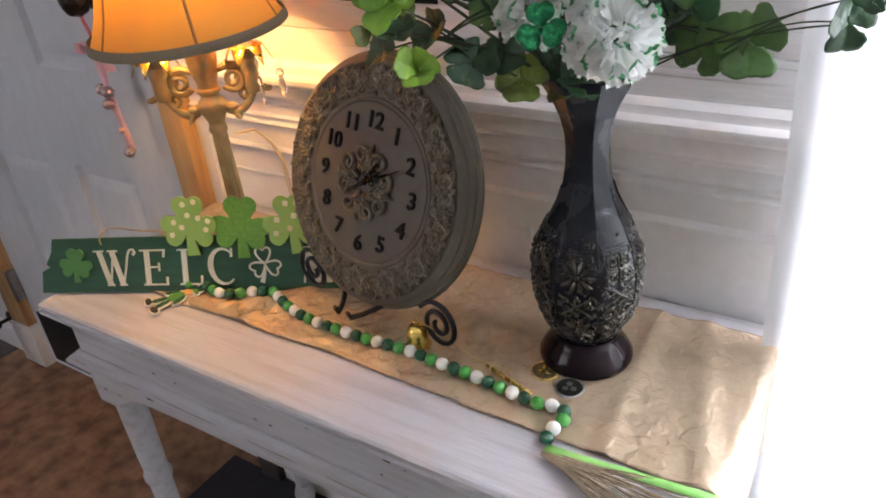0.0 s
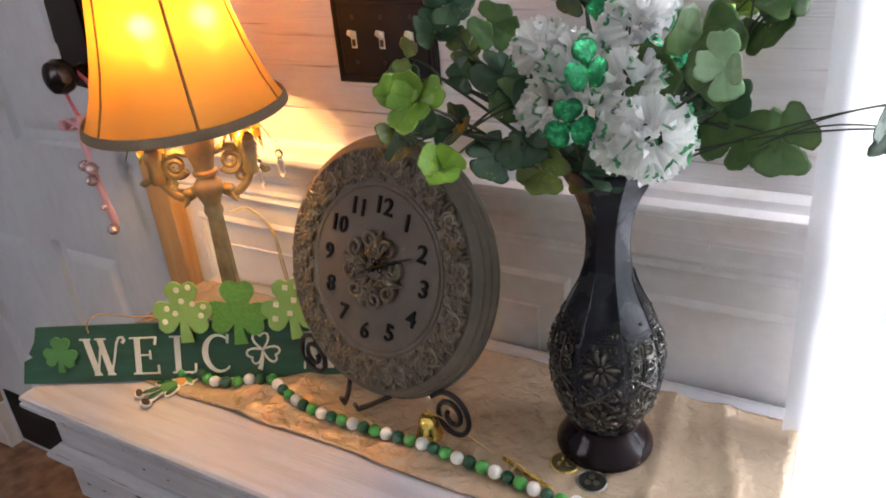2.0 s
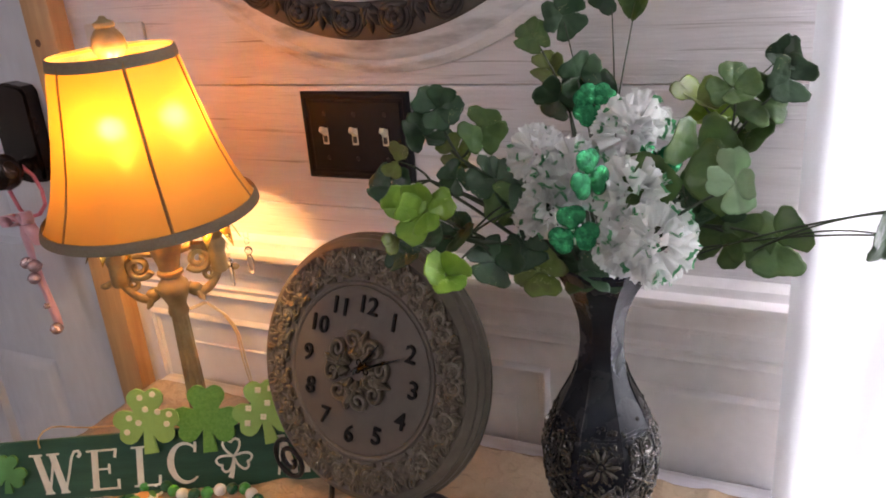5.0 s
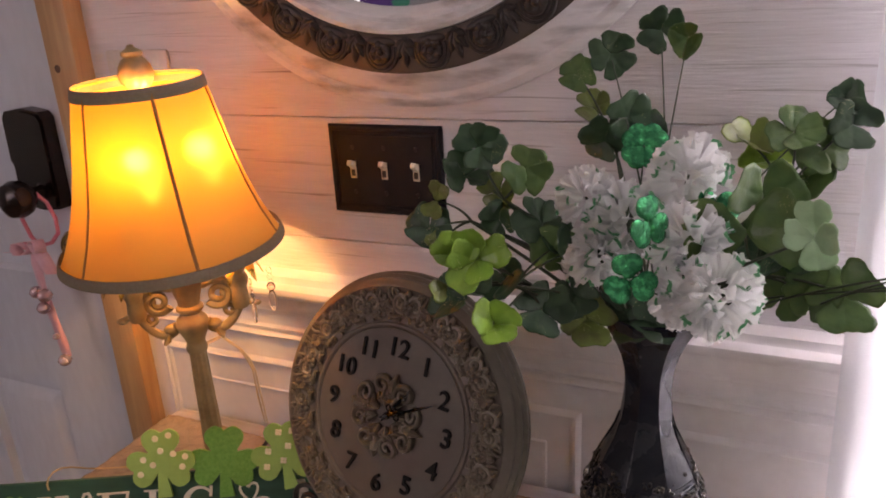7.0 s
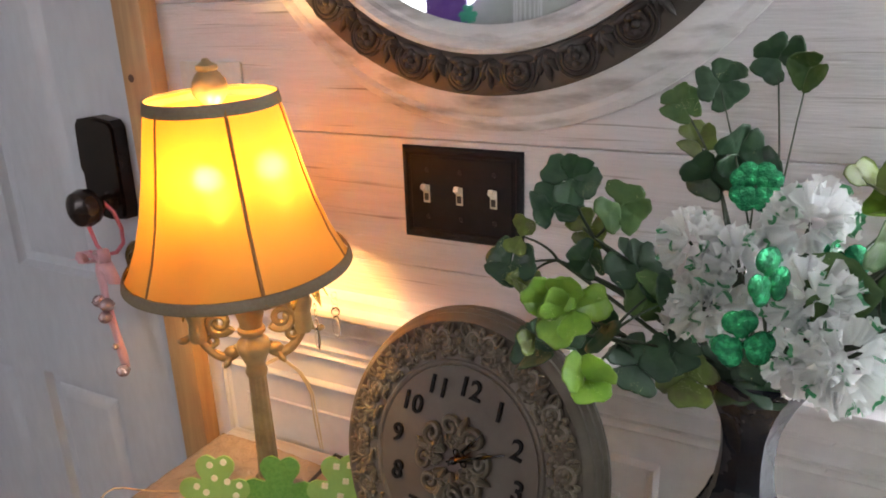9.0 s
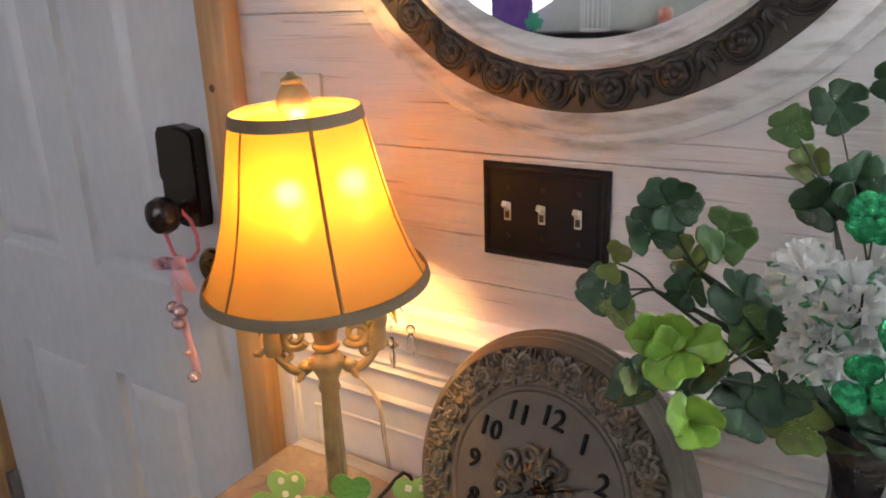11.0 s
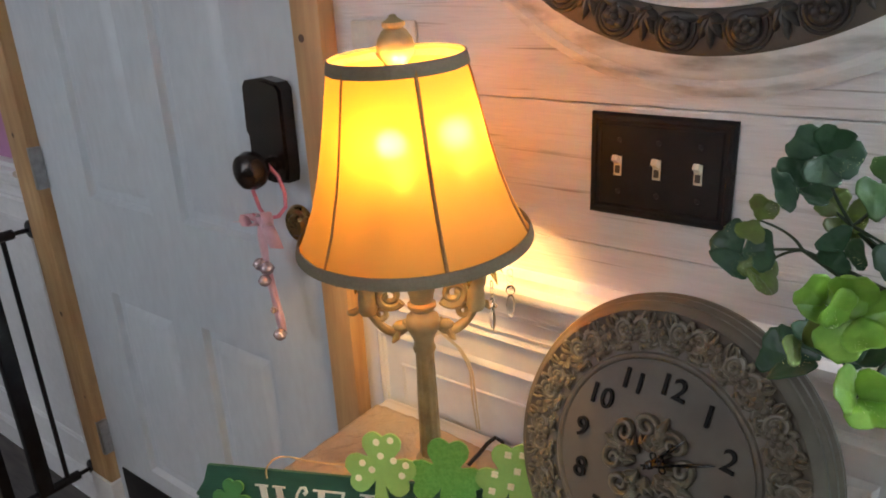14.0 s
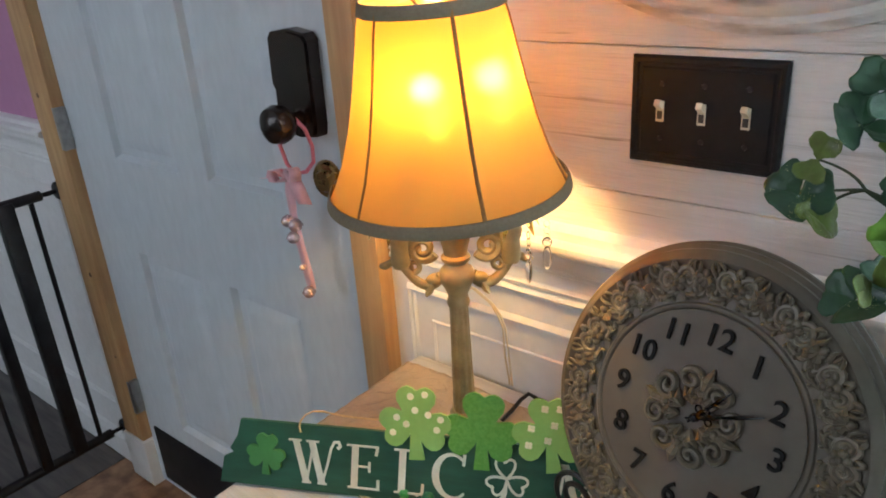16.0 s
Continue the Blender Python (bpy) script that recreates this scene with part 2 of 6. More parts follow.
M["purple"] = material("purple_paper", (0.16, 0.06, 0.36), 0.6, second=(0.30, 0.16, 0.50), scale=12)
M["orange"] = material("orange_paper", (0.60, 0.30, 0.12), 0.6, scale=12)
M["red_can"] = material("red_printed_can", (0.62, 0.10, 0.06), 0.4, second=(0.75, 0.62, 0.5), scale=22, amount=1.0)
M["teal"] = material("sea_green_paint", (0.05, 0.45, 0.28), 0.6, scale=20)


def plain(name, build):
    mat = bpy.data.materials.new(name)
    mat.use_nodes = True
    build(mat.node_tree.nodes, mat.node_tree.links, mat.node_tree.nodes["Principled BSDF"])
    return mat


def _mirror(n, l, b):
    b.inputs["Metallic"].default_value, b.inputs["Roughness"].default_value = 1.0, 0.02
    b.inputs["Base Color"].default_value = (0.86, 0.88, 0.87, 1)


def _glass(n, l, b):
    b.inputs["Transmission Weight"].default_value, b.inputs["Roughness"].default_value = 1.0, 0.02
    b.inputs["IOR"].default_value = 1.45
    b.inputs["Base Color"].default_value = (0.97, 0.98, 0.98, 1)


def _day(n, l, b):
    e = n.new("ShaderNodeEmission")
    e.inputs["Color"].default_value, e.inputs["Strength"].default_value = (0.90, 0.96, 1.0, 1), 6.5
    l.new(e.outputs["Emission"], n["Material Output"].inputs["Surface"])


def _bulb(n, l, b):
    e = n.new("ShaderNodeEmission")
    e.inputs["Color"].default_value, e.inputs["Strength"].default_value = (1.0, 0.72, 0.34, 1), 60.0
    tp = n.new("ShaderNodeBsdfTransparent")
    ms = n.new("ShaderNodeMixShader")
    ms.inputs["Fac"].default_value = 0.8
    l.new(e.outputs["Emission"], ms.inputs[1])
    l.new(tp.outputs["BSDF"], ms.inputs[2])
    l.new(ms.outputs["Shader"], n["Material Output"].inputs["Surface"])


def _cloth_through(colour, through_colour, share, rough=0.8, weave=500):
    def build(n, l, b):
        b.inputs["Base Color"].default_value = (*colour, 1)
        b.inputs["Roughness"].default_value = rough
        tr = n.new("ShaderNodeBsdfTranslucent")
        co = n.new("ShaderNodeTexCoord")
        nz = n.new("ShaderNodeTexNoise")
        nz.inputs["Scale"].default_value, nz.inputs["Detail"].default_value = weave, 3
        l.new(co.outputs["Object"], nz.inputs["Vector"])
        mx = n.new("ShaderNodeMix")
        mx.data_type = "RGBA"
        mx.inputs["A"].default_value = (*through_colour, 1)
        mx.inputs["B"].default_value = (*[c * 0.86 for c in through_colour], 1)
        l.new(nz.outputs["Fac"], mx.inputs["Factor"])
        l.new(mx.outputs["Result"], tr.inputs["Color"])
        ms = n.new("ShaderNodeMixShader")
        ms.inputs["Fac"].default_value = share
        l.new(b.outputs["BSDF"], ms.inputs[1])
        l.new(tr.outputs["BSDF"], ms.inputs[2])
        l.new(ms.outputs["Shader"], n["Material Output"].inputs["Surface"])
    return build


def _sheer(n, l, b):
    _cloth_through((0.82, 0.84, 0.86), (0.90, 0.94, 0.97), 0.55)(n, l, b)
    tp = n.new("ShaderNodeBsdfTransparent")
    ms = n.new("ShaderNodeMixShader")
    ms.inputs["Fac"].default_value = 0.13
    prev = n["Material Output"].inputs["Surface"].links[0].from_socket
    l.new(prev, ms.inputs[1])
    l.new(tp.outputs["BSDF"], ms.inputs[2])
    l.new(ms.outputs["Shader"], n["Material Output"].inputs["Surface"])


def _satin(n, l, b):
    """Cream embossed damask satin: glossy leaves on a matter ground, with crinkles."""
    co = n.new("ShaderNodeTexCoord")
    v = n.new("ShaderNodeTexNoise")
    v.inputs["Scale"].default_value, v.inputs["Detail"].default_value, v.inputs["Distortion"].default_value = 52, 2.5, 1.6
    l.new(co.outputs["Object"], v.inputs["Vector"])
    r = n.new("ShaderNodeMapRange")
    r.inputs["From Min"].default_value, r.inputs["From Max"].default_value = 0.47, 0.56
    l.new(v.outputs["Fac"], r.inputs["Value"])
    mx = n.new("ShaderNodeMix")
    mx.data_type = "RGBA"
    mx.inputs["A"].default_value, mx.inputs["B"].default_value = (0.59, 0.450, 0.315, 1), (0.61, 0.468, 0.328, 1)
    l.new(r.outputs["Result"], mx.inputs["Factor"])
    l.new(mx.outputs["Result"], b.inputs["Base Color"])
    b.inputs["Metallic"].default_value = 0.34
    rr = n.new("ShaderNodeMapRange")
    rr.inputs["To Min"].default_value, rr.inputs["To Max"].default_value = 0.26, 0.21
    l.new(r.outputs["Result"], rr.inputs["Value"])
    l.new(rr.outputs["Result"], b.inputs["Roughness"])
    bn = n.new("ShaderNodeTexNoise")
    bn.inputs["Scale"].default_value, bn.inputs["Detail"].default_value, bn.inputs["Distortion"].default_value = 70, 3, 0.7
    l.new(co.outputs["Object"], bn.inputs["Vector"])
    ad = n.new("ShaderNodeMath")
    ad.operation = "ADD"
    l.new(bn.outputs["Fac"], ad.inputs[0])
    sc = n.new("ShaderNodeMath")
    sc.operation = "MULTIPLY"
    sc.inputs[1].default_value = 0.014
    l.new(r.outputs["Result"], sc.inputs[0])
    l.new(sc.outputs["Value"], ad.inputs[1])
    bp = n.new("ShaderNodeBump")
    bp.inputs["Strength"].default_value, bp.inputs["Distance"].default_value = 1.0, 0.0044
    l.new(ad.outputs["Value"], bp.inputs["Height"])
    l.new(bp.outputs["Normal"], b.inputs["Normal"])


M["mirror"] = plain("mirror_glass", _mirror)
M["glass"] = plain("clear_glass", _glass)
M["daylight"] = plain("bright_sky", _day)
M["bulb"] = plain("lit_bulb", _bulb)


def _silk(n, l, b):
    """Silk that scatters most light and passes a little of it almost straight."""
    _cloth_through((0.60, 0.29, 0.055), (0.84, 0.41, 0.036), 0.115, weave=300)(n, l, b)
    prev = n["Material Output"].inputs["Surface"].links[0].from_socket
    rf = n.new("ShaderNodeBsdfRefraction")
    rf.inputs["Color"].default_value = (1.0, 0.56, 0.10, 1)
    rf.inputs["Roughness"].default_value, rf.inputs["IOR"].default_value = 0.85, 1.25
    ms = n.new("ShaderNodeMixShader")
    ms.inputs["Fac"].default_value = 0.07
    l.new(prev, ms.inputs[1])
    l.new(rf.outputs["BSDF"], ms.inputs[2])
    l.new(ms.outputs["Shader"], n["Material Output"].inputs["Surface"])


M["shade"] = plain("orange_silk_shade", _silk)
M["shade_trim"] = material("taupe_braid", (0.20, 0.16, 0.10), 0.7, second=(0.16, 0.12, 0.07), scale=300, bump=0.3, bump_scale=600)
M["shade_rib"] = material("brown_shade_seam", (0.30, 0.15, 0.04), 0.7, second=(0.22, 0.11, 0.03), scale=300, bump=0.3, bump_scale=600)
M["sheer"] = plain("white_sheer_curtain", _sheer)
M["petal"] = plain("white_silk_petal", _cloth_through((0.90, 0.91, 0.90), (0.93, 0.95, 0.94), 0.45, weave=90))
M["satin"] = plain("cream_damask_satin", _satin)


# ---- geometry helpers ----
class Geo:
    """Gathers vertices and faces for one mesh."""

    def __init__(self):
        self.v, self.f = [], []

    def add(self, verts, faces, m=None):
        k = len(self.v)
        self.v += [tuple(m @ Vector(p)) for p in verts] if m else [tuple(p) for p in verts]
        self.f += [tuple(i + k for i in f) for f in faces]
        return self

    def box(self, x0, y0, z0, x1, y1, z1, bevel=0.0, m=None):
        b = bevel
        if not b:
            vs = [(x, y, z) for z in (z0, z1) for y in (y0, y1) for x in (x0, x1)]
            return self.add(vs, [(0, 2, 3, 1), (4, 5, 7, 6), (0, 1, 5, 4), (1, 3, 7, 5), (3, 2, 6, 7), (2, 0, 4, 6)], m)
        bm = bmesh.new()
        bmesh.ops.create_cube(bm, size=1)
        for p in bm.verts:
            p.co = Vector((x0 + (p.co.x + .5) * (x1 - x0), y0 + (p.co.y + .5) * (y1 - y0), z0 + (p.co.z + .5) * (z1 - z0)))
        bmesh.ops.bevel(bm, geom=bm.edges[:], offset=b, segments=2, profile=0.5, affect="EDGES")
        bm.verts.index_update()
        self.add([p.co.copy() for p in bm.verts], [[p.index for p in f.verts] for f in bm.faces], m)
        bm.free()
        return self

    def tube(self, pts, radius, segs=8, m=None, closed=False, flat=1.0):
        pts = [Vector(p) for p in pts]
        n = len(pts)
        rad = radius if isinstance(radius, (list, tuple)) else [radius] * n
        vs, fs, side = [], [], None
        for i, p in enumerate(pts):
            a = pts[(i - 1) % n] if closed or i else p
            b = pts[(i + 1) % n] if closed or i < n - 1 else p
            d = (b - a).normalized()
            if side is None:
                side = d.orthogonal().normalized()
            side = (side - d * side.dot(d)).normalized()
            up = d.cross(side)
            for k in range(segs):
                c = 2 * math.pi * k / segs
                vs.append(p + (side * math.cos(c) + up * math.sin(c) * flat) * rad[i])
        for i in range(n if closed else n - 1):
            for k in range(segs):
                j = (i + 1) % n
                fs.append((i * segs + k, i * segs + (k + 1) % segs, j * segs + (k + 1) % segs, j * segs + k))
        if not closed:
            fs += [tuple(range(segs))[::-1], tuple((n - 1) * segs + k for k in range(segs))]
        return self.add(vs, fs, m)

    def lathe(self, profile, segs=48, m=None, wobble=None, closed=False):
        """profile: (radius, height) from bottom to top. Its ends are capped unless the radius is 0."""
        vs, fs, n = [], [], len(profile)
        for r, z in profile:
            for k in range(segs):
                a = 2 * math.pi * k / segs
                q = r * (wobble(a, z) if wobble else 1)
                vs.append((q * math.cos(a), q * math.sin(a), z))
        for i in range(n if closed else n - 1):
            for k in range(segs):
                j = (i + 1) % n
                fs.append((i * segs + k, i * segs + (k + 1) % segs, j * segs + (k + 1) % segs, j * segs + k))
        if not closed:
            if profile[0][0] > 1e-6:
                fs.append(tuple(range(segs))[::-1])
            if profile[-1][0] > 1e-6:
                fs.append(tuple((n - 1) * segs + k for k in range(segs)))
        return self.add(vs, fs, m)

    def ball(self, c, r, segs=12, rings=8, scale=(1, 1, 1), m=None):
        vs, fs = [], []
        for i in range(rings + 1):
            t = math.pi * i / rings
            for k in range(segs):
                a = 2 * math.pi * k / segs
                vs.append((c[0] + r * scale[0] * math.sin(t) * math.cos(a), c[1] + r * scale[1] * math.sin(t) * math.sin(a), c[2] - r * scale[2] * math.cos(t)))
        for i in range(rings):
            for k in range(segs):
                fs.append((i * segs + k, i * segs + (k + 1) % segs, (i + 1) * segs + (k + 1) % segs, (i + 1) * segs + k))
        return self.add(vs, fs, m)

    def extrude(self, outline, depth, m=None):
        """A flat outline in x, z made solid from y = 0 (back) to y = -depth (front)."""
        n = len(outline)
        vs = [(x, 0, z) for x, z in outline] + [(x, -depth, z) for x, z in outline]
        fs = [tuple(range(n))[::-1], tuple(range(n, 2 * n))]
        fs += [(i, (i + 1) % n, n + (i + 1) % n, n + i) for i in range(n)]
        return self.add(vs, fs, m)

    def sweep_x(self, profile, x0, x1, m=None):
        """A moulding: a closed profile in y, z drawn along x."""
        n = len(profile)
        vs = [(x0, y, z) for y, z in profile] + [(x1, y, z) for y, z in profile]
        fs = [tuple(range(n)), tuple(range(n, 2 * n))[::-1]]
        fs += [(i, n + i, n + (i + 1) % n, (i + 1) % n) for i in range(n)]
        return self.add(vs, fs, m)

    def ob(self, name, mat, parent=None, label="", smooth=True, angle=40):
        me = bpy.data.meshes.new(name)
        me.from_pydata(self.v, [], self.f)
        bm = bmesh.new()
        bm.from_mesh(me)
        bmesh.ops.remove_doubles(bm, verts=bm.verts, dist=1e-6)
        bmesh.ops.recalc_face_normals(bm, faces=bm.faces)
        for f in bm.faces:
            f.smooth = smooth
        if smooth:
            for e in bm.edges:
                if len(e.link_faces) == 2 and e.calc_face_angle(0) > radians(angle):
                    e.smooth = False
        bm.to_mesh(me)
        bm.free()
        me.materials.append(M[mat] if isinstance(mat, str) else mat)
        o = new(name, me)
        if parent is not None:
            o.parent = parent
        if label:
            o["label"] = label
        return o


def thing(name, m, label, category, group="", kind=""):
    e = new(name)
    e.empty_display_size = 0.02
    e.matrix_world = m
    return tagged(e, label, category, group, kind)


def share(name, source, parent, m):
    """Another object on the same mesh."""
    o = new(name, source.data)
    o.parent = parent
    o.matrix_basis = m
    return o


def text_geo(words, size, depth, m, align="CENTER", offset=0.0, shear=0.0):
    cu = bpy.data.curves.new("writing", "FONT")
    cu.body, cu.size, cu.extrude, cu.align_x, cu.align_y, cu.offset, cu.shear = words, size, depth, align, "CENTER", offset, shear
    cu.resolution_u = 4
    tmp = bpy.data.objects.new("writing", cu)
    me = tmp.to_mesh()
    g = Geo().add([p.co.copy() for p in me.vertices], [tuple(p.vertices) for p in me.polygons], m)
    tmp.to_mesh_clear()
    bpy.data.objects.remove(tmp)
    bpy.data.curves.remove(cu)
    return g


def arc(cx, cz, r, a0, a1, n=10):
    return [(cx + r * math.cos(radians(a0 + (a1 - a0) * i / n)), cz + r * math.sin(radians(a0 + (a1 - a0) * i / n))) for i in range(n + 1)]


def spiral(cx, cz, r0, r1, a0, turns, n=26):
    """Points of a flat scroll in x, z from the outside in."""
    return [(cx + (r0 + (r1 - r0) * i / n) * math.cos(radians(a0 + 360 * turns * i / n)),
             cz + (r0 + (r1 - r0) * i / n) * math.sin(radians(a0 + 360 * turns * i / n))) for i in range(n + 1)]


def clover_outline(size, leaves=3, stalk=True, n=14):
    """A shamrock with heart-shaped lobes, about size wide, its middle at 0, 0."""
    pts = []
    for k in range(leaves):
        mid = 90 + (k - 0) * 360 / leaves if leaves == 4 else (90, -20, 200)[k] + 0
        order = mid
        lobe = []
        for i in range(n + 1):
            u = -1 + 2 * i / n
            a = radians(order - u * (52 if leaves == 3 else 42))
            notch = 1 - 0.16 * math.exp(-(u / 0.16) ** 2)
            r = size * 0.5 * notch * (1 - abs(u) ** 5 * 0.55)
            lobe.append((r * math.cos(a), r * math.sin(a)))
        pts.append(lobe)
    out = []
    seq = [2, 0, 1] if leaves == 3 else [0, 3, 2, 1]
    for j, k in enumerate(seq):
        out += pts[k]
        if stalk and j == len(seq) - 1:
            out += [(size * 0.07, -size * 0.16), (size * 0.15, -size * 0.52), (-size * 0.06, -size * 0.54), (-size * 0.05, -size * 0.16)]
    return out

# ---- setting ----
TOP = 0.781


def structure(geo, name, mat, label, category, smooth=False):
    return tagged(geo.ob(name, mat, smooth=smooth), label, category, kind="structure")


structure(Geo().box(-3.0, -3.2, -0.1, 2.7, 0.14, -0.006), "floor", "vinyl", "brown mottled vinyl floor", "floor")
planks = structure(Geo().box(-3.0, -3.2, -0.006, -1.16, 0.0, -0.003), "floor_boards", "grey_plank", "grey wood-look floor boards beyond the gate", "floor")
structure(Geo().box(-3.0, -3.3, 2.42, 2.7, 0.14, 2.5), "ceiling", "ceiling", "plain white ceiling", "ceiling")
structure(Geo().box(-3.1, -3.2, 0, -3.0, 0.14, 2.42), "wall_west", "room", "plain painted side wall", "wall")
structure(Geo().box(2.6, -3.2, 0, 2.7, 0.14, 2.42), "wall_east", "room", "plain painted side wall beside the window", "wall")
structure(Geo().box(-3.0, -3.3, 0, 2.7, -3.2, 2.42), "wall_south", "room", "plain grey-green wall opposite the table", "wall")

# back wall: door opening, then the boarded part, then the glazed door
wall = structure(Geo().box(-3.0, 0.012, 0, -0.985, 0.13, 2.42).box(-0.985, 0.012, 2.07, 0.03, 0.13, 2.42).box(0.03, 0.012, 0, 1.19, 0.13, 2.42)
                 .box(1.19, 0.012, 2.12, 2.12, 0.13, 2.42).box(2.12, 0.012, 0, 2.6, 0.13, 2.42).box(1.19, 0.012, 0, 2.12, 0.13, 0.06),
                 "wall_north", "white_paint", "white wall of rough painted boards over panelled wainscot", "wall")
structure(Geo().box(-3.0, 0.0, 1.04, -1.06, 0.014, 2.42), "wall_upper_pink", "pink", "pink painted wall above a white chair rail", "wall")


def wainscot(x0, x1, name):
    structure(Geo().box(x0, 0.0, 0.0, x1, 0.014, 1.0), name, "white_paint", "white painted wainscot panelling", "wainscot")


wainscot(-3.0, -1.06, "wainscot_west")
wainscot(0.046, 1.19, "wainscot")
RAIL = [(0.0, 0.941), (-0.006, 0.942), (-0.009, 0.946), (-0.006, 0.9505), (-0.003, 0.952), (-0.003, 0.955), (-0.007, 0.9565), (-0.008, 0.960), (-0.003, 0.963), (-0.002, 0.965), (-0.002, 0.982),
        (-0.008, 0.984), (-0.011, 0.988), (-0.011, 0.992), (-0.014, 0.994), (-0.019, 0.999), (-0.023, 1.006), (-0.025, 1.014), (-0.025, 1.021), (-0.030, 1.023), (-0.036, 1.027), (-0.038, 1.033),
        (-0.036, 1.039), (-0.030, 1.042), (-0.022, 1.043), (-0.020, 1.046), (-0.019, 1.053), (-0.010, 1.058), (0.0, 1.058)]
structure(Geo().sweep_x(RAIL, 0.050, 1.19), "chair_rail", "white_paint", "white moulded chair rail along the wall", "chair rail", smooth=True)
structure(Geo().sweep_x([(y, z - 0.012) for y, z in RAIL], -3.0, -1.06), "chair_rail_west", "white_paint", "white moulded chair rail below the pink wall", "chair rail", smooth=True)


def picture_mould(name, x0, z0, x1, z1, w, h, label):
    """A mitred rectangular moulding on the wall."""
    sec = [(0, 0), (w * 0.15, h * 0.7), (w * 0.4, h), (w * 0.6, h * 0.55), (w * 0.85, h * 0.5), (w, 0)]
    g = Geo()
    corners = [(x0, z0, 1, 1), (x1, z0, -1, 1), (x1, z1, -1, -1), (x0, z1, 1, -1)]
    vs = [(cx + sx * d, -p, cz + sz * d) for cx, cz, sx, sz in corners for d, p in sec]
    k = len(sec)
    fs = [(i * k + j, ((i + 1) % 4) * k + j, ((i + 1) % 4) * k + j + 1, i * k + j + 1) for i in range(4) for j in range(k - 1)]
    g.add(vs, fs)
    return structure(g, name, "white_paint", label, "trim", smooth=True)


picture_mould("panel_moulding", 0.078, 0.20, 0.792, 0.902, 0.016, 0.008, "white rectangular panel moulding on wainscot")
picture_mould("panel_field", 0.125, 0.26, 0.745, 0.848, 0.006, 0.003, "shallow inner edge of wainscot panel")
picture_mould("panel_moulding_east", 0.852, 0.20, 1.15, 0.902, 0.016, 0.008, "white rectangular panel moulding on wainscot")
picture_mould("panel_moulding_west", -1.90, 0.20, -1.12, 0.88, 0.016, 0.008, "white rectangular panel moulding on wainscot")
structure(Geo().sweep_x([(0, 0), (-0.014, 0), (-0.014, 0.075), (-0.008, 0.09), (0, 0.095)], -3.0, -1.07), "baseboard", "white_paint", "white baseboard beside the door", "baseboard")
structure(Geo().sweep_x([(0, 0), (-0.014, 0), (-0.014, 0.075), (-0.008, 0.09), (0, 0.095)], 0.05, 1.16), "baseboard_east", "white_paint", "white baseboard under the table", "baseboard")

# door casing of bare pine, with plinth blocks, the west one white
casing = structure(Geo().box(-0.012, -0.030, 0.152, 0.046, 0.004, 2.13, 0.002), "door_trim_east", "pine", "bare pine door casing board with knots", "door trim", smooth=True)
casing2 = structure(Geo().box(-1.058, -0.030, 0.152, -0.962, 0.004, 2.13, 0.004), "door_trim_west", "pine", "bare pine door casing board with hinges", "door trim", smooth=True)
structure(Geo().box(-1.066, -0.034, 0.0, -0.956, 0.004, 0.150, 0.003), "door_plinth", "white_paint", "white plinth block below the pine casing", "door trim", smooth=True)
# the dimness under the table is put into this block's dark colour
structure(Geo().box(-0.016, -0.033, 0.0, 0.048, 0.004, 0.150, 0.003), "door_plinth_east", "wear_shade", "plinth block below the pine casing, coloured dark for shade", "door trim", smooth=True)
structure(Geo().box(-0.962, -0.026, 2.055, -0.012, 0.004, 2.13, 0.002), "door_trim_head", "pine", "bare pine head board over door", "door trim", smooth=True)
for ob, spots in ((casing, [(0.006, 1.352, 0.006), (0.018, 1.02, 0.004)]), (casing2, [(-1.02, 1.12, 0.006), (-1.005, 0.66, 0.007), (-0.99, 0.42, 0.004)])):
    for x, z, r in spots:
        Geo().lathe([(0, -0.0012), (r, -0.001), (r, 0.0), (0, 0.0)], 14, pose(x, -0.0302, z, 90, 0, 0)).ob("knot", "knot", ob, "dark knot in the wood")

# boards of the upper wall, rough and painted over
random.seed(4)
edges = [1.056, 1.112, 1.283, 1.454, 1.625, 1.796, 1.967, 2.138, 2.309, 2.42]
for i, (z0, z1) in enumerate(zip(edges, edges[1:])):
    cuts = [0.046] + ([0.575 + 0.02 * i] if i == 2 else [0.30] if i == 3 else []) + [1.19]
    for x0, x1 in zip(cuts, cuts[1:]):
        g = Geo()
        n = 60
        lo = [(x0 + (x1 - x0) * k / n, z0 + 0.0006 + 0.0009 * noise.noise((k * 0.31, i * 3.1, 0))) for k in range(n + 1)]
        hi = [(x0 + (x1 - x0) * k / n, z1 - 0.0006 + 0.0009 * noise.noise((k * 0.31, i * 3.1 + 40, 9))) for k in range(n + 1)]
        vs, fs = [], []
        for k in range(n + 1):
            for (x, z), y in ((lo[k], 0.012), (lo[k], 0.0012), ((lo[k][0], lo[k][1] + 0.0012), 0.0), ((hi[k][0], hi[k][1] - 0.0012), 0.0), (hi[k], 0.0012), (hi[k], 0.012)):
                vs.append((x, y, z))
        for k in range(n):
            fs += [(k * 6 + j, k * 6 + 6 + j, k * 6 + 7 + j, k * 6 + j + 1) for j in range(5)]
        fs += [tuple(range(6)), tuple(n * 6 + j for j in range(6))[::-1]]
        g.add(vs, fs).ob("board", "shiplap", wall)
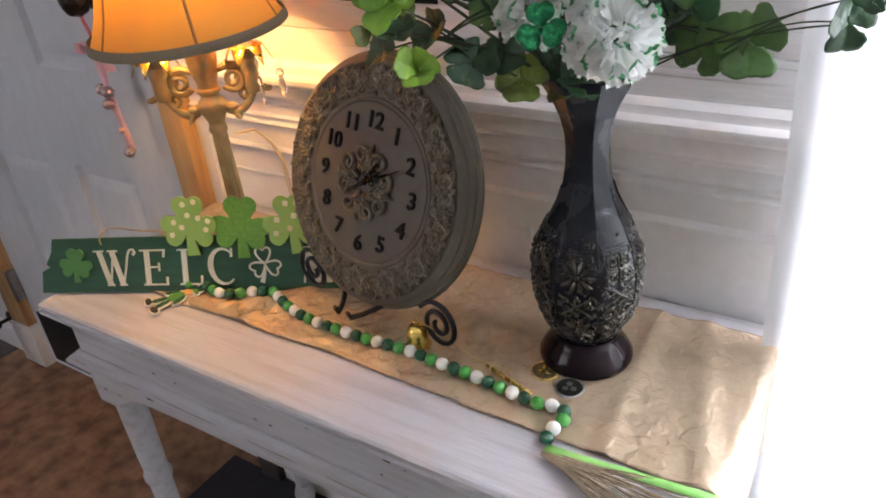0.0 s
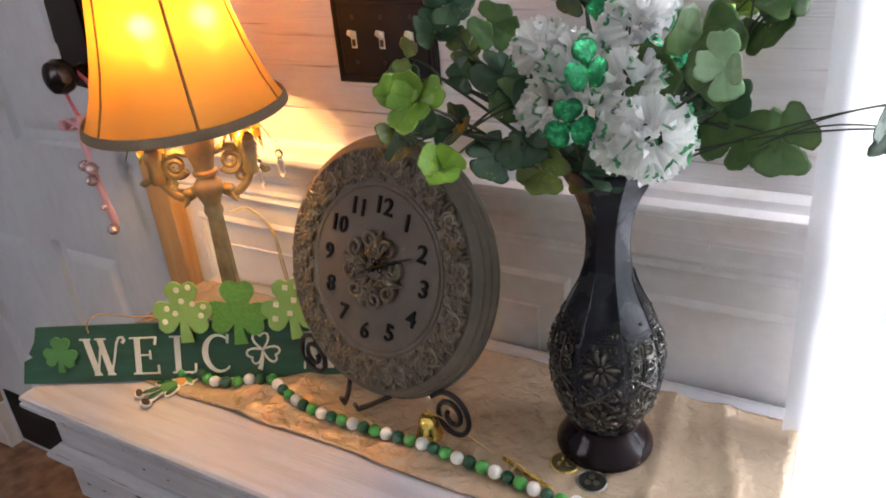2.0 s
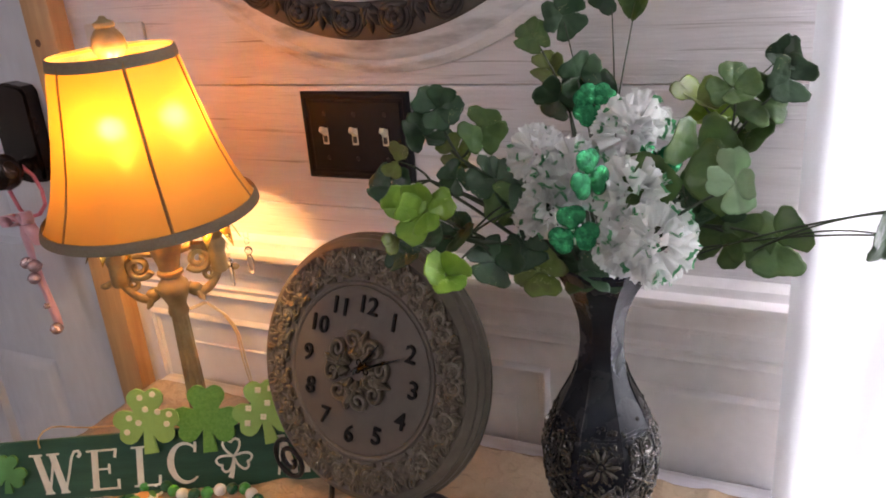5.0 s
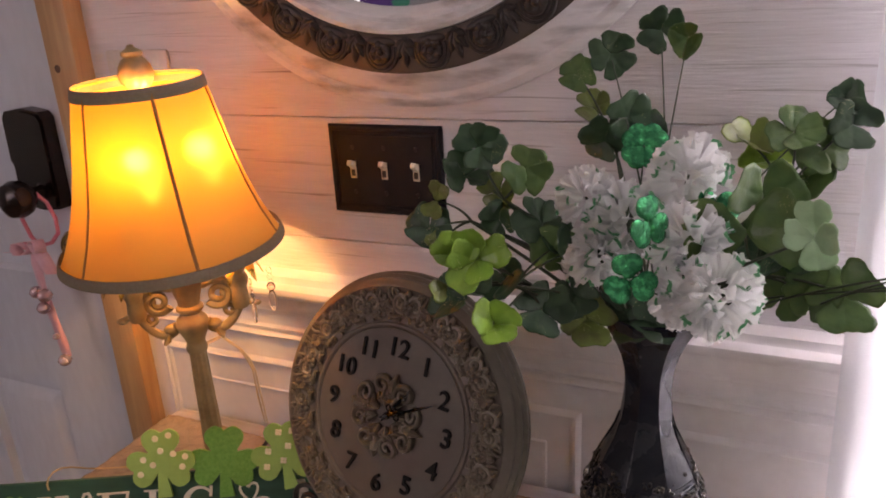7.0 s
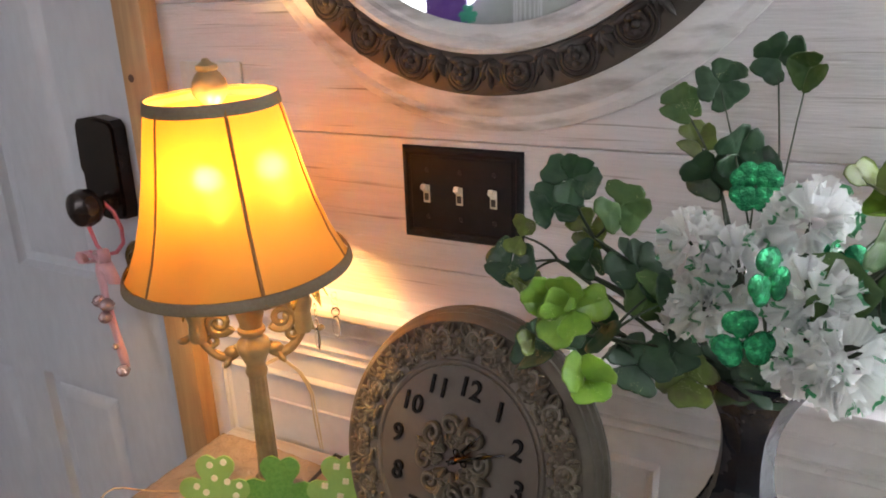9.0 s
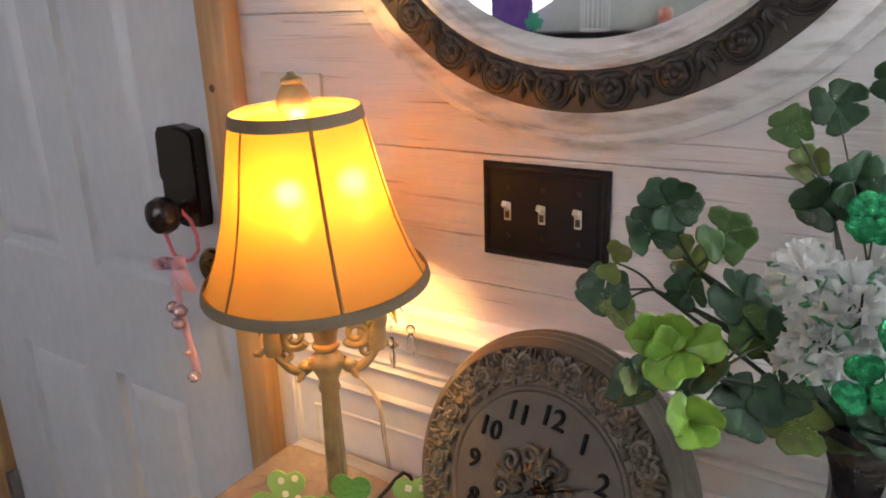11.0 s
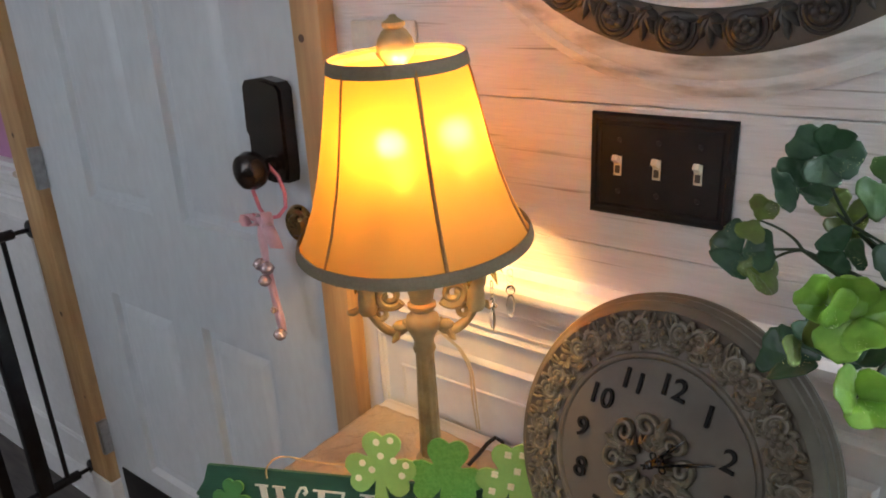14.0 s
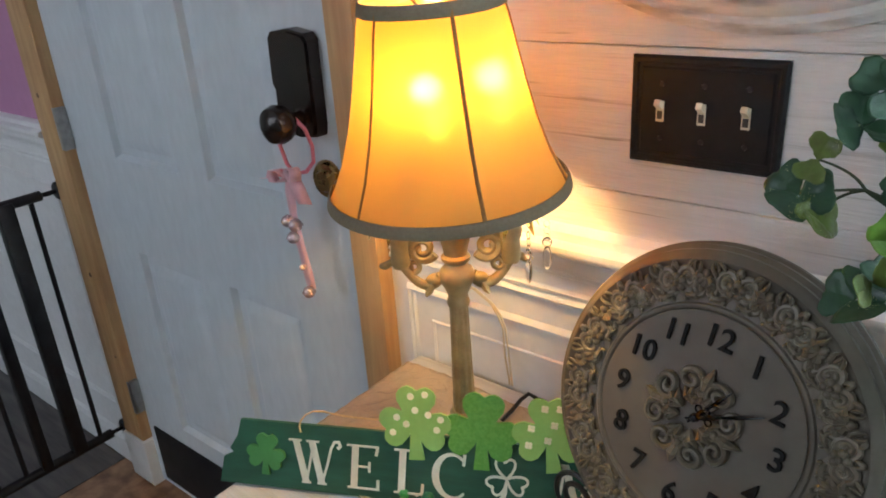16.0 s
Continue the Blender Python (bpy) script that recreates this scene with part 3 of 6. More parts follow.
# nail heads and small dents in the painted wall
for x, z in ((1.039, 1.026), (0.93, 0.985), (0.975, 0.972), (1.022, 0.985), (1.05, 0.972)):
    Geo().lathe([(0, 0), (0.0022, 0.0), (0.0016, 0.0012), (0, 0.0014)], 8, pose(x, -0.0125 if z > 1.02 else 0.0, z, 90)).ob("nail_hole", "wear_shade", wall)

# drips and wrinkles of old paint beside the vase
for x, z, h in ((0.968, 1.012, 0.020), (0.970, 0.985, 0.012), (0.966, 0.958, 0.010)):
    Geo().tube([(x + 0.0015 * math.sin(k * 2.1 + x * 50), -0.0003 if z > 1.05 or z < 0.95 else -0.0128, z - h / 2 + h * k / 5) for k in range(6)], [0.0004, 0.0013, 0.0010, 0.0016, 0.0011, 0.0004], 6).ob("paint_drip", "white_paint", wall, "old paint wrinkle")

# glazed door on the other side of the table, with a bright day outside
win = tagged(new("window_1"), "tall glazed opening bright with daylight behind sheer curtain", "window", kind="structure")
frame_geo = Geo().box(1.19, 0.03, 0.06, 1.235, 0.09, 2.12, 0.004).box(2.06, 0.03, 0.06, 2.12, 0.09, 2.12, 0.004).box(1.235, 0.03, 2.05, 2.06, 0.09, 2.12, 0.004).box(1.235, 0.03, 0.06, 2.06, 0.09, 0.22, 0.004)
frame_geo.ob("window_frame", "white_paint", win, "white painted window frame")
pane = Geo().box(1.235, 0.056, 0.22, 2.06, 0.062, 2.05).ob("pane", "glass", win)
pane.visible_shadow = False
structure(Geo().box(0.8, 0.9, -0.5, 3.2, 0.92, 3.0), "backdrop", "daylight", "overexposed bright daylight outside", "backdrop")

# sheer curtain, hanging in folds
g = Geo()
nx, nz = 150, 24
vs = []
for j in range(nz + 1):
    z = 0.05 + (2.15 - 0.05) * j / nz
    flare = 0.055 * max(0, (1.45 - z)) ** 1.0 * 0.5
    for i in range(nx + 1):
        u = i / nx
        x = 1.079 + (1 - u) * (flare * 0.6 - 0.012) + u * 1.10
        y = -0.070 + 0.020 * math.sin(u * 66 + 0.6 * math.sin(z * 2)) * (0.75 + 0.25 * math.sin(u * 17)) + 0.006 * noise.noise((u * 9, z * 1.2, 0))
        vs.append((x, y, z))
fs = [(j * (nx + 1) + i, j * (nx + 1) + i + 1, (j + 1) * (nx + 1) + i + 1, (j + 1) * (nx + 1) + i) for j in range(nz) for i in range(nx)]
curtain = thing("curtain", pose(0, 0, 0), "sheer white curtain hanging in folds before a bright window", "curtain")
g.add(vs, fs).ob("curtain_cloth", "sheer", curtain, angle=180)
Geo().tube([(0.98, -0.070, 2.16), (2.2, -0.070, 2.16)], 0.012, 10).ob("curtain_rod", "white_paint", curtain)
Geo().box(0.99, -0.08, 2.15, 1.01, 0.0, 2.17, 0.002).ob("bracket", "white_paint", curtain)

# ---- panelled door ----
door = thing("door_1", pose(0, 0, 0), "white six-panel door, closed, with black lower kick plate", "door", kind="structure")
DX0, DX1, DZ = -0.955, -0.018, 2.045
PANELS = [(x0, z0, x1, z1) for x0, x1 in ((-0.776, -0.522), (-0.428, -0.196)) for z0, z1 in ((0.255, 0.770), (0.990, 1.690), (1.790, 1.960))]


def slab_with_panels(x0, z0, x1, z1, panels, front, back, depth):
    """A slab whose panels are sunk with a sloped and stepped edge."""
    g = Geo()
    xs = sorted({x0, x1, *[p[0] for p in panels], *[p[2] for p in panels]})
    zs = sorted({z0, z1, *[p[1] for p in panels], *[p[3] for p in panels]})
    for a, b in zip(xs, xs[1:]):
        for c, d in zip(zs, zs[1:]):
            if not any(p[0] <= a and b <= p[2] and p[1] <= c and d <= p[3] for p in panels):
                g.add([(a, front, c), (b, front, c), (b, front, d), (a, front, d)], [(0, 1, 2, 3)])
    for p in panels:
        rings = [(0, 0), (0.004, 0.0), (0.012, depth), (0.030, depth), (0.052, depth * 0.25), (0.056, depth * 0.2)]
        vs = []
        for off, dep in rings:
            vs += [(p[0] + off, front + dep, p[1] + off), (p[2] - off, front + dep, p[1] + off), (p[2] - off, front + dep, p[3] - off), (p[0] + off, front + dep, p[3] - off)]
        fs = [(i * 4 + k, i * 4 + (k + 1) % 4, i * 4 + 4 + (k + 1) % 4, i * 4 + 4 + k) for i in range(len(rings) - 1) for k in range(4)]
        n = 4 * (len(rings) - 1)
        g.add(vs, fs + [(n, n + 1, n + 2, n + 3)])
    g.add([(x0, front, z0), (x1, front, z0), (x1, front, z1), (x0, front, z1), (x0, back, z0), (x1, back, z0), (x1, back, z1), (x0, back, z1)],
          [(4, 7, 6, 5), (0, 4, 5, 1), (1, 5, 6, 2), (2, 6, 7, 3), (3, 7, 4, 0)])
    return g


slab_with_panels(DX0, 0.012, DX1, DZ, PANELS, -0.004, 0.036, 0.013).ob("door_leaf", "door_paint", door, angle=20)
Geo().box(-0.925, -0.008, 0.030, -0.05, -0.004, 0.208, 0.001).ob("kick_plate", "black_matte", door, "black kick plate")
for zc in (1.045, 0.30, 1.80):
    h = Geo().tube([(-0.957, -0.014, zc - 0.048), (-0.957, -0.014, zc + 0.048)], 0.0065, 10)
    for k in range(5):
        h.tube([(-0.957, -0.014, zc - 0.046 + 0.0192 * k), (-0.957, -0.014, zc - 0.031 + 0.0192 * k)], 0.0078, 10)
    h.box(-0.966, -0.031, zc - 0.05, -0.950, -0.005, zc + 0.05, 0.001).ob("hinge", "steel", door, "worn steel hinge")
# keypad lock, knob and old deadbolt rose
lock = Geo()
outline = [(-0.048, -0.060), (-0.044, -0.075), (0.0, -0.082), (0.038, -0.078), (0.042, -0.06), (0.044, 0.070), (0.036, 0.080), (0.0, 0.086), (-0.040, 0.080), (-0.048, 0.070), (-0.052, 0.0), (-0.046, -0.008)]
lock.extrude(outline, 0.022, pose(-0.1010, -0.004, 1.206)).extrude([(x * 0.9, z * 0.94) for x, z in outline], 0.026, pose(-0.1010, -0.004, 1.206))
lock.ob("keypad_lock", "bronze", door, "dark brown electronic lock case", angle=25)
Geo().lathe([(0.0, 0.0), (0.026, 0.0), (0.026, 0.006), (0.012, 0.012), (0.011, 0.030), (0.020, 0.038), (0.028, 0.048), (0.0305, 0.060), (0.0265, 0.073), (0.015, 0.080), (0, 0.082)], 32, pose(-0.087, -0.020, 1.158, 90)).ob("door_knob", "bronze", door, "glossy dark brown round door knob")
Geo().lathe([(0.0, 0.0), (0.033, 0.0), (0.033, 0.004), (0.028, 0.010), (0.020, 0.011), (0.016, 0.016), (0.0, 0.017)], 32, pose(-0.072, -0.004, 1.052, 90)).ob("deadbolt_rose", "brass", door, "round aged brass deadbolt rose")

# ---- safety gate standing out from the wall ----
gate = thing("safety_gate", pose(-1.105, 0, 0), "black metal safety gate standing square to the wall", "gate")
Geo().tube([(0, -0.055, 0.866), (0, -0.95, 0.866)], 0.013, 12).ob("top_rail", "black_metal", gate)
Geo().tube([(0, -0.050, 0.135), (0, -0.95, 0.135)], 0.014, 12).ob("bottom_rail", "black_metal", gate)
for y in (-0.082, -0.29, -0.36, -0.43, -0.50, -0.57, -0.64, -0.71, -0.78, -0.85):
    Geo().tube([(0, y, 0.135), (0, y, 0.866)], 0.0065, 10).ob("bar", "black_metal", gate)
Geo().box(-0.015, -0.165, 0.135, 0.015, -0.125, 0.872, 0.004).ob("post", "black_metal", gate)
Geo().box(-0.015, -0.250, 0.135, 0.015, -0.222, 0.872, 0.004).ob("post", "black_metal", gate)
for z in (0.866, 0.135):
    Geo().lathe([(0, 0), (0.022, 0.0), (0.024, 0.004), (0.024, 0.012), (0.020, 0.016), (0.006, 0.017), (0.006, 0.05), (0, 0.05)], 20, pose(0, -0.001, z, 90)).ob("wall_cup", "black_metal", gate, "round black pressure cup against the wall")

# ---- dark rug under the table ----
tagged(Geo().box(-0.125, -1.3, -0.006, 1.4, -0.02, 0.004, 0.003).ob("rug", "rug"), "dark charcoal rug under the table", "rug")

# ---- side table ----
table = thing("side_table", pose(0, 0, 0), "distressed white painted side table with turned legs", "table")
X0, X1, Y0, Y1 = 0.096, 1.088, -0.410, -0.006


def slab(x0, y0, x1, y1, prof):
    """A board whose four edges follow a profile of (inset, height)."""
    vs = []
    for d, z in prof:
        vs += [(x0 + d, y0 + d, z), (x1 - d, y0 + d, z), (x1 - d, y1 - d, z), (x0 + d, y1 - d, z)]
    n = len(prof)
    fs = [(i * 4 + k, i * 4 + (k + 1) % 4, i * 4 + 4 + (k + 1) % 4, i * 4 + 4 + k) for i in range(n - 1) for k in range(4)]
    return Geo().add(vs, fs + [(3, 2, 1, 0), tuple(4 * (n - 1) + k for k in range(4))])


slab(X0, Y0, X1, Y1, [(0.016, 0.750), (0.012, 0.751), (0.011, 0.755), (0.004, 0.757), (0.0, 0.760), (0.0, 0.766), (0.004, 0.7675), (0.004, 0.7700), (0.001, 0.7720), (0.002, 0.7765), (0.006, TOP - 0.001), (0.010, TOP)]).ob("tabletop", "table_paint", table, smooth=False)
ix0, ix1, iy0, iy1 = X0 + 0.024, X1 - 0.024, Y0 + 0.026, Y1 - 0.012
Geo().box(ix0, iy0, 0.676, ix1, iy0 + 0.02, 0.755, 0.001).ob("frieze", "table_paint", table)
Geo().box(ix0, iy0 + 0.021, 0.676, ix0 + 0.02, iy1, 0.755, 0.001).ob("frieze", "table_paint", table)
Geo().box(ix1 - 0.02, iy0 + 0.021, 0.676, ix1, iy1, 0.755, 0.001).ob("frieze", "table_paint", table)
slab(X0 + 0.006, Y0 + 0.006, X1 - 0.006, Y1 - 0.004, [(0.014, 0.652), (0.011, 0.656), (0.003, 0.659), (0.0, 0.663), (0.0, 0.669), (0.004, 0.6705), (0.004, 0.673), (0.010, 0.676), (0.016, 0.682)]).ob("waist_moulding", "table_paint", table, smooth=False)


def apron(length):
    """A board with a shaped lower edge, in x, z."""
    pts = [(0, 0.660), (0, 0.576), (0.052, 0.576)]
    for i in range(25):
        u = i / 24
        x = 0.060 + (length - 0.120) * u
        end = min(u, 1 - u) * (length - 0.12)
        pts.append((x, 0.588 + 0.026 * min(1, end / 0.06) ** 0.6 + 0.010 * math.sin(u * math.pi)))
    return pts + [(length - 0.052, 0.576), (length, 0.576), (length, 0.660)]


Geo().extrude(apron(ix1 - ix0), 0.018, pose(ix0, iy0 + 0.018, 0)).ob("apron", "table_paint", table, smooth=False)
Geo().extrude(apron(iy1 - iy0 - 0.002), 0.018, pose(ix0 + 0.018, iy1, 0, 0, 0, -90)).ob("apron", "table_paint", table, smooth=False)
Geo().extrude(apron(iy1 - iy0 - 0.002), 0.018, pose(ix1, iy1, 0, 0, 0, -90)).ob("apron", "table_paint", table, smooth=False)
LEG = [(0.0, 0.0), (0.014, 0.0), (0.021, 0.012), (0.024, 0.03), (0.020, 0.048), (0.013, 0.058), (0.0165, 0.064), (0.0165, 0.072), (0.014, 0.078), (0.019, 0.20), (0.0205, 0.34), (0.0205, 0.372),
       (0.0235, 0.376), (0.0250, 0.382), (0.0250, 0.388), (0.0235, 0.393), (0.0210, 0.397), (0.0225, 0.44), (0.0235, 0.52), (0.0235, 0.574), (0.024, 0.578), (0.024, 0.60), (0, 0.60)]
first = None
for x, y in ((ix0 + 0.030, iy0 + 0.030), (ix1 - 0.030, iy0 + 0.030), (ix0 + 0.030, iy1 - 0.030), (ix1 - 0.030, iy1 - 0.030)):
    if first is None:
        first = Geo().lathe(LEG, 24).box(-0.026, -0.026, 0.577, 0.026, 0.026, 0.700, 0.002).ob("leg", "table_paint", table)
        first.matrix_basis = pose(x, y, 0.004)
    else:
        share("leg", first, table, pose(x, y, 0.004))
# worn-through spots along the front
random.seed(11)
for _ in range(34):
    x, z = random.uniform(ix0 + 0.02, ix1 - 0.02), random.choice((0.761, 0.7690, 0.66, 0.61, 0.70, 0.668))
    y = {0.761: Y0 + 0.0002, 0.7690: Y0 + 0.0037, 0.66: Y0 + 0.0090, 0.668: Y0 + 0.0057}.get(z, iy0 - 0.0004)
    w = random.choice((0.0015, 0.002, 0.003, 0.004, 0.007))
    Geo().ball((x, y, z + random.uniform(-0.001, 0.002)), 1.0, 7, 4, (w, 0.0006, random.uniform(0.0006, 0.0016))).ob("wear_mark", "wear_shade", table, "dark wood showing through worn paint")

# old brown stain left in the grooves of the front edge
for z, y in ((0.7689, Y0 + 0.0042), (0.7562, Y0 + 0.0078), (0.6720, Y0 + 0.0100)):
    x = ix0
    while x < ix1 - 0.03:
        w = random.uniform(0.03, 0.16)
        e = min(ix1, x + w)
        Geo().tube([(x + (e - x) * k / 6, y, z + random.uniform(-0.0003, 0.0003)) for k in range(7)], [0.0002] + [random.uniform(0.0005, 0.0010) for _ in range(5)] + [0.0002], 5).ob("groove_stain", "hem", table, "brown stain in a groove")
        x = e + random.uniform(0.01, 0.09)

# ---- cream satin runner: lies on the top and hangs over the far end ----
runner = Geo()
cols, rows_n = 240, 70
ya, yb = -0.308, -0.043
vs = []
for i in range(cols + 1):
    s = i / cols * 1.16
    for j in range(rows_n + 1):
        v = j / rows_n
        y = ya + (yb - ya) * v + (0.006 * noise.noise((s * 7, v, 0)) if j in (0, rows_n) else 0)
        if s > 0.70 and v < 0.5:
            y -= (0.5 - v) * 2 * 0.006
        x = 0.104 + s
        crinkle = 0.0030 * (1 - abs(noise.noise((x * 34, y * 34, 2))) * 2.2) * max(0, min(1, (1.0 - x) * 4)) + 0.0022 * abs(noise.noise((x * 22, y * 22, 7))) + 0.0013 * noise.noise((x * 55, y * 55, 5)) + 0.0016
        fold = 0.0050 * math.exp(-((x - 1.0 + y * 0.25) / 0.014) ** 2) + 0.0042 * math.exp(-((x - 0.945 + y * 0.10) / 0.011) ** 2) + 0.0030 * math.exp(-((x - 0.55 - y * 0.35) / 0.014) ** 2)
        over = x - (X1 + 0.003)
        if over <= 0:
            vs.append((x, y, TOP + 0.0006 + max(0.0003, crinkle) + fold))
        else:
            a = min(1.0, over / 0.010)
            vs.append((X1 + 0.003 + 0.006 * math.sin(a * math.pi / 2) + 0.006 * max(0, noise.noise((y * 18, over * 4, 1))) * min(1, over * 12), y + 0.01 * over, TOP + 0.002 - over * (0.3 + 0.7 * a) if over < 0.01 else TOP + 0.002 - over))
fs = [(i * (rows_n + 1) + j, (i + 1) * (rows_n + 1) + j, (i + 1) * (rows_n + 1) + j + 1, i * (rows_n + 1) + j + 1) for i in range(cols) for j in range(rows_n)]
cloth = runner.add(vs, fs).ob("table_runner", "satin", angle=180)
tagged(cloth, "crinkled cream satin runner on the white table", "table runner")
so = cloth.modifiers.new("thickness", "SOLIDIFY")
so.thickness, so.offset = 0.0006, -1

Geo().tube([(0.106 + 0.98 * k / 80, ya + 0.006 * noise.noise(((0.002 + 0.98 * k / 80) * 7, 0, 0)) - (0.006 if k > 57 else 0.0), TOP + 0.0022) for k in range(81)], 0.0008, 6).ob("hem", "hem", cloth, "rolled brown hem edge")
Geo().tube([(0.106 + 0.98 * k / 80, yb + 0.006 * noise.noise(((0.002 + 0.98 * k / 80) * 7, 1, 0)), TOP + 0.0022) for k in range(81)], 0.0008, 6).ob("hem", "hem", cloth, "rolled brown hem edge")

# ---- table lamp ----
lampst = thing("table_lamp", pose(0.308, -0.158, TOP + 0.0025), "lit candelabra table lamp with orange silk bell shade", "lamp")
Geo().lathe([(0, 0), (0.062, 0), (0.064, 0.006), (0.060, 0.012), (0.052, 0.016), (0.046, 0.024), (0.030, 0.030), (0.020, 0.040), (0.016, 0.05), (0.020, 0.056), (0.016, 0.062), (0.0, 0.062)], 40).ob("base", "lamp_body", lampst, "round stepped antique gold base")
flute = lambda a, z: 1 + 0.05 * math.cos(10 * a)
Geo().lathe([(0.0, 0.060), (0.0138, 0.060), (0.0130, 0.10), (0.0108, 0.216), (0.0, 0.216)], 60, wobble=flute).ob("column", "lamp_body", lampst, "slender fluted column")
Geo().lathe([(0, 0.212), (0.0130, 0.212), (0.0142, 0.217), (0.0128, 0.222), (0.0120, 0.226), (0.0135, 0.231), (0.0165, 0.238), (0.0205, 0.246), (0.0215, 0.253), (0.0195, 0.260), (0.0145, 0.265), (0.0135, 0.269), (0.0175, 0.273), (0.0175, 0.277),
             (0.0140, 0.280), (0.0150, 0.288), (0.0185, 0.300), (0.0215, 0.316), (0.0225, 0.335), (0.014, 0.345), (0.010, 0.36), (0.0, 0.36)], 40).ob("urn", "lamp_body", lampst, "turned urn knop")
Geo().tube([(0, 0, 0.35), (-0.004, -0.004, 0.60)], 0.004, 8).ob("harp_rod", "brass", lampst)


def lamp_arm(parent, turn):
    """One S-scrolled branch with its candle cup."""
    m = pose(0, 0, 0, 0, 0, turn)
    path = [(0.018, 0.252), (0.026, 0.243), (0.035, 0.240), (0.046, 0.245), (0.056, 0.256), (0.064, 0.268), (0.073, 0.273), (0.083, 0.269)]
    pts = []
    for i in range(len(path) - 1):
        for k in range(5):
            u = k / 5
            a, b, c, d = [Vector(path[min(max(i + q, 0), len(path) - 1)]) for q in (-1, 0, 1, 2)]
            p = 0.5 * (2 * b + (c - a) * u + (2 * a - 5 * b + 4 * c - d) * u * u + (3 * b - a - 3 * c + d) * u ** 3)
            pts.append((p.x, 0, p.y))
    g = Geo().tube(pts, [0.0080 - 0.0032 * i / len(pts) for i in range(len(pts))], 10, m, flat=0.85)
    s = [(x, 0, z) for x, z in spiral(0.0385, 0.288, 0.0165, 0.0035, 210, 1.6, 34)]
    g.tube(s, [0.0062 - 0.002 * i / len(s) for i in range(len(s))], 9, m, flat=0.8)
    g.tube([(0.018, 0, 0.303), (0.032, 0, 0.309), (0.046, 0, 0.307), (0.058, 0, 0.296)], [0.0045, 0.0065, 0.0060, 0.0045], 9, m)
    s = [(x, 0, z) for x, z in spiral(0.0500, 0.266, 0.0100, 0.0025, 60, -1.4, 26)]
    g.tube(s, [0.0050 - 0.002 * i / len(s) for i in range(len(s))], 9, m, flat=0.8)
    g.ball((0.026, 0, 0.247), 0.009, 10, 7, (1.3, 0.9, 0.9), m).ball((0.084, 0, 0.2685), 0.0058, 10, 7, (1.3, 0.9, 0.8), m)
    for dy in (-0.006, 0.0, 0.006):
        g.tube([(0.030, dy * 0.4, 0.242), (0.034, dy, 0.234), (0.038, dy * 1.2, 0.229)], [0.0045, 0.0045, 0.0018], 7, m)
    arm = g.ob("arm", "lamp_body", parent, "scrolled antique gold branch")
    cup = Geo().lathe([(0, 0.266), (0.0095, 0.266), (0.0120, 0.272), (0.0105, 0.294), (0.0125, 0.299), (0.0140, 0.307), (0.0100, 0.315), (0.0150, 0.326), (0.0, 0.326)], 24, m @ pose(0.065, 0, 0))
    cup.ob("candle_cup", "lamp_body", arm)
    for k in range(6):
        a = k * 60 + 15
        q = m @ pose(0.065, 0, 0.327, 0, 0, a) @ Matrix.Diagonal((1.05, 1.6, 2.2, 1))
        pan = Geo().add([(0.004, -0.006, 0), (0.012, -0.008, 0.002), (0.022, -0.006, 0.003), (0.030, 0, -0.004), (0.022, 0.006, 0.003), (0.012, 0.008, 0.002), (0.004, 0.006, 0), (0.034, 0, -0.009)],
                [(0, 1, 5, 6), (1, 2, 4, 5), (2, 3, 4), (2, 7, 3), (3, 7, 4)], q)
        leaf = pan.ob("drip_pan_leaf", "gold", arm, "gilt leaf of the drip pan")
        so_ = leaf.modifiers.new("thickness", "SOLIDIFY")
        so_.thickness = 0.0012
    Geo().lathe([(0, 0.327), (0.0095, 0.327), (0.0095, 0.372), (0, 0.374)], 16, m @ pose(0.065, 0, 0)).ob("candle_sleeve", "cord_cream", arm, "cream candle sleeve")
    return arm


for turn in (218.0, 38.0):
    arm = lamp_arm(lampst, turn)
    if turn != 38.0:
        continue
    for a in (-8, -66):
        c = pose(0, 0, 0, 0, 0, turn) @ pose(0.065, 0, 0, 0, 0, a)
        d = Geo()
        z = 0.318
        for k in range(3):
            d.tube([(0.042 + 0.0035 * math.cos(q * math.pi / 5), 0, z - 0.0045 + 0.0045 * math.sin(q * math.pi / 5)) for q in range(10)], 0.0006, 5, c, closed=True)
            z -= 0.0085
        d.ball((0.042, 0, z - 0.002), 0.006, 8, 5, (1, 0.6, 1.1), c)
        d.ball((0.042, 0, z - 0.022), 0.007, 8, 6, (0.75, 0.5, 2.3), c)
        d.ob("crystal_drop", "glass", arm, "clear faceted crystal drop")

# the shade leans a little; its ribs divide the silk into panels
sm = pose(0.0041, -0.0098, 0.3654, 3.0, 0.0, 0)
PROF = [(0.1345, 0.0), (0.1282, 0.011), (0.1140, 0.042), (0.1015, 0.079), (0.0920, 0.116), (0.0842, 0.152), (0.0775, 0.184), (0.0722, 0.203)]
sag = lambda a, z: 1 - 0.018 * abs(math.sin(3 * (a + 0.63))) * (1 - z / 0.26)
shade = Geo()
segs = 96
vs, fs = [], []
for r, z in PROF:
    for k in range(segs):
        a = 2 * math.pi * k / segs
        vs.append((r * sag(a, z) * math.cos(a), r * sag(a, z) * math.sin(a), z))
for i in range(len(PROF) - 1):
    for k in range(segs):
        fs.append((i * segs + k, i * segs + (k + 1) % segs, (i + 1) * segs + (k + 1) % segs, (i + 1) * segs + k))
sh = shade.add(vs, fs, sm).ob("shade", "shade", lampst, "orange silk bell shade with taupe braid", angle=180)
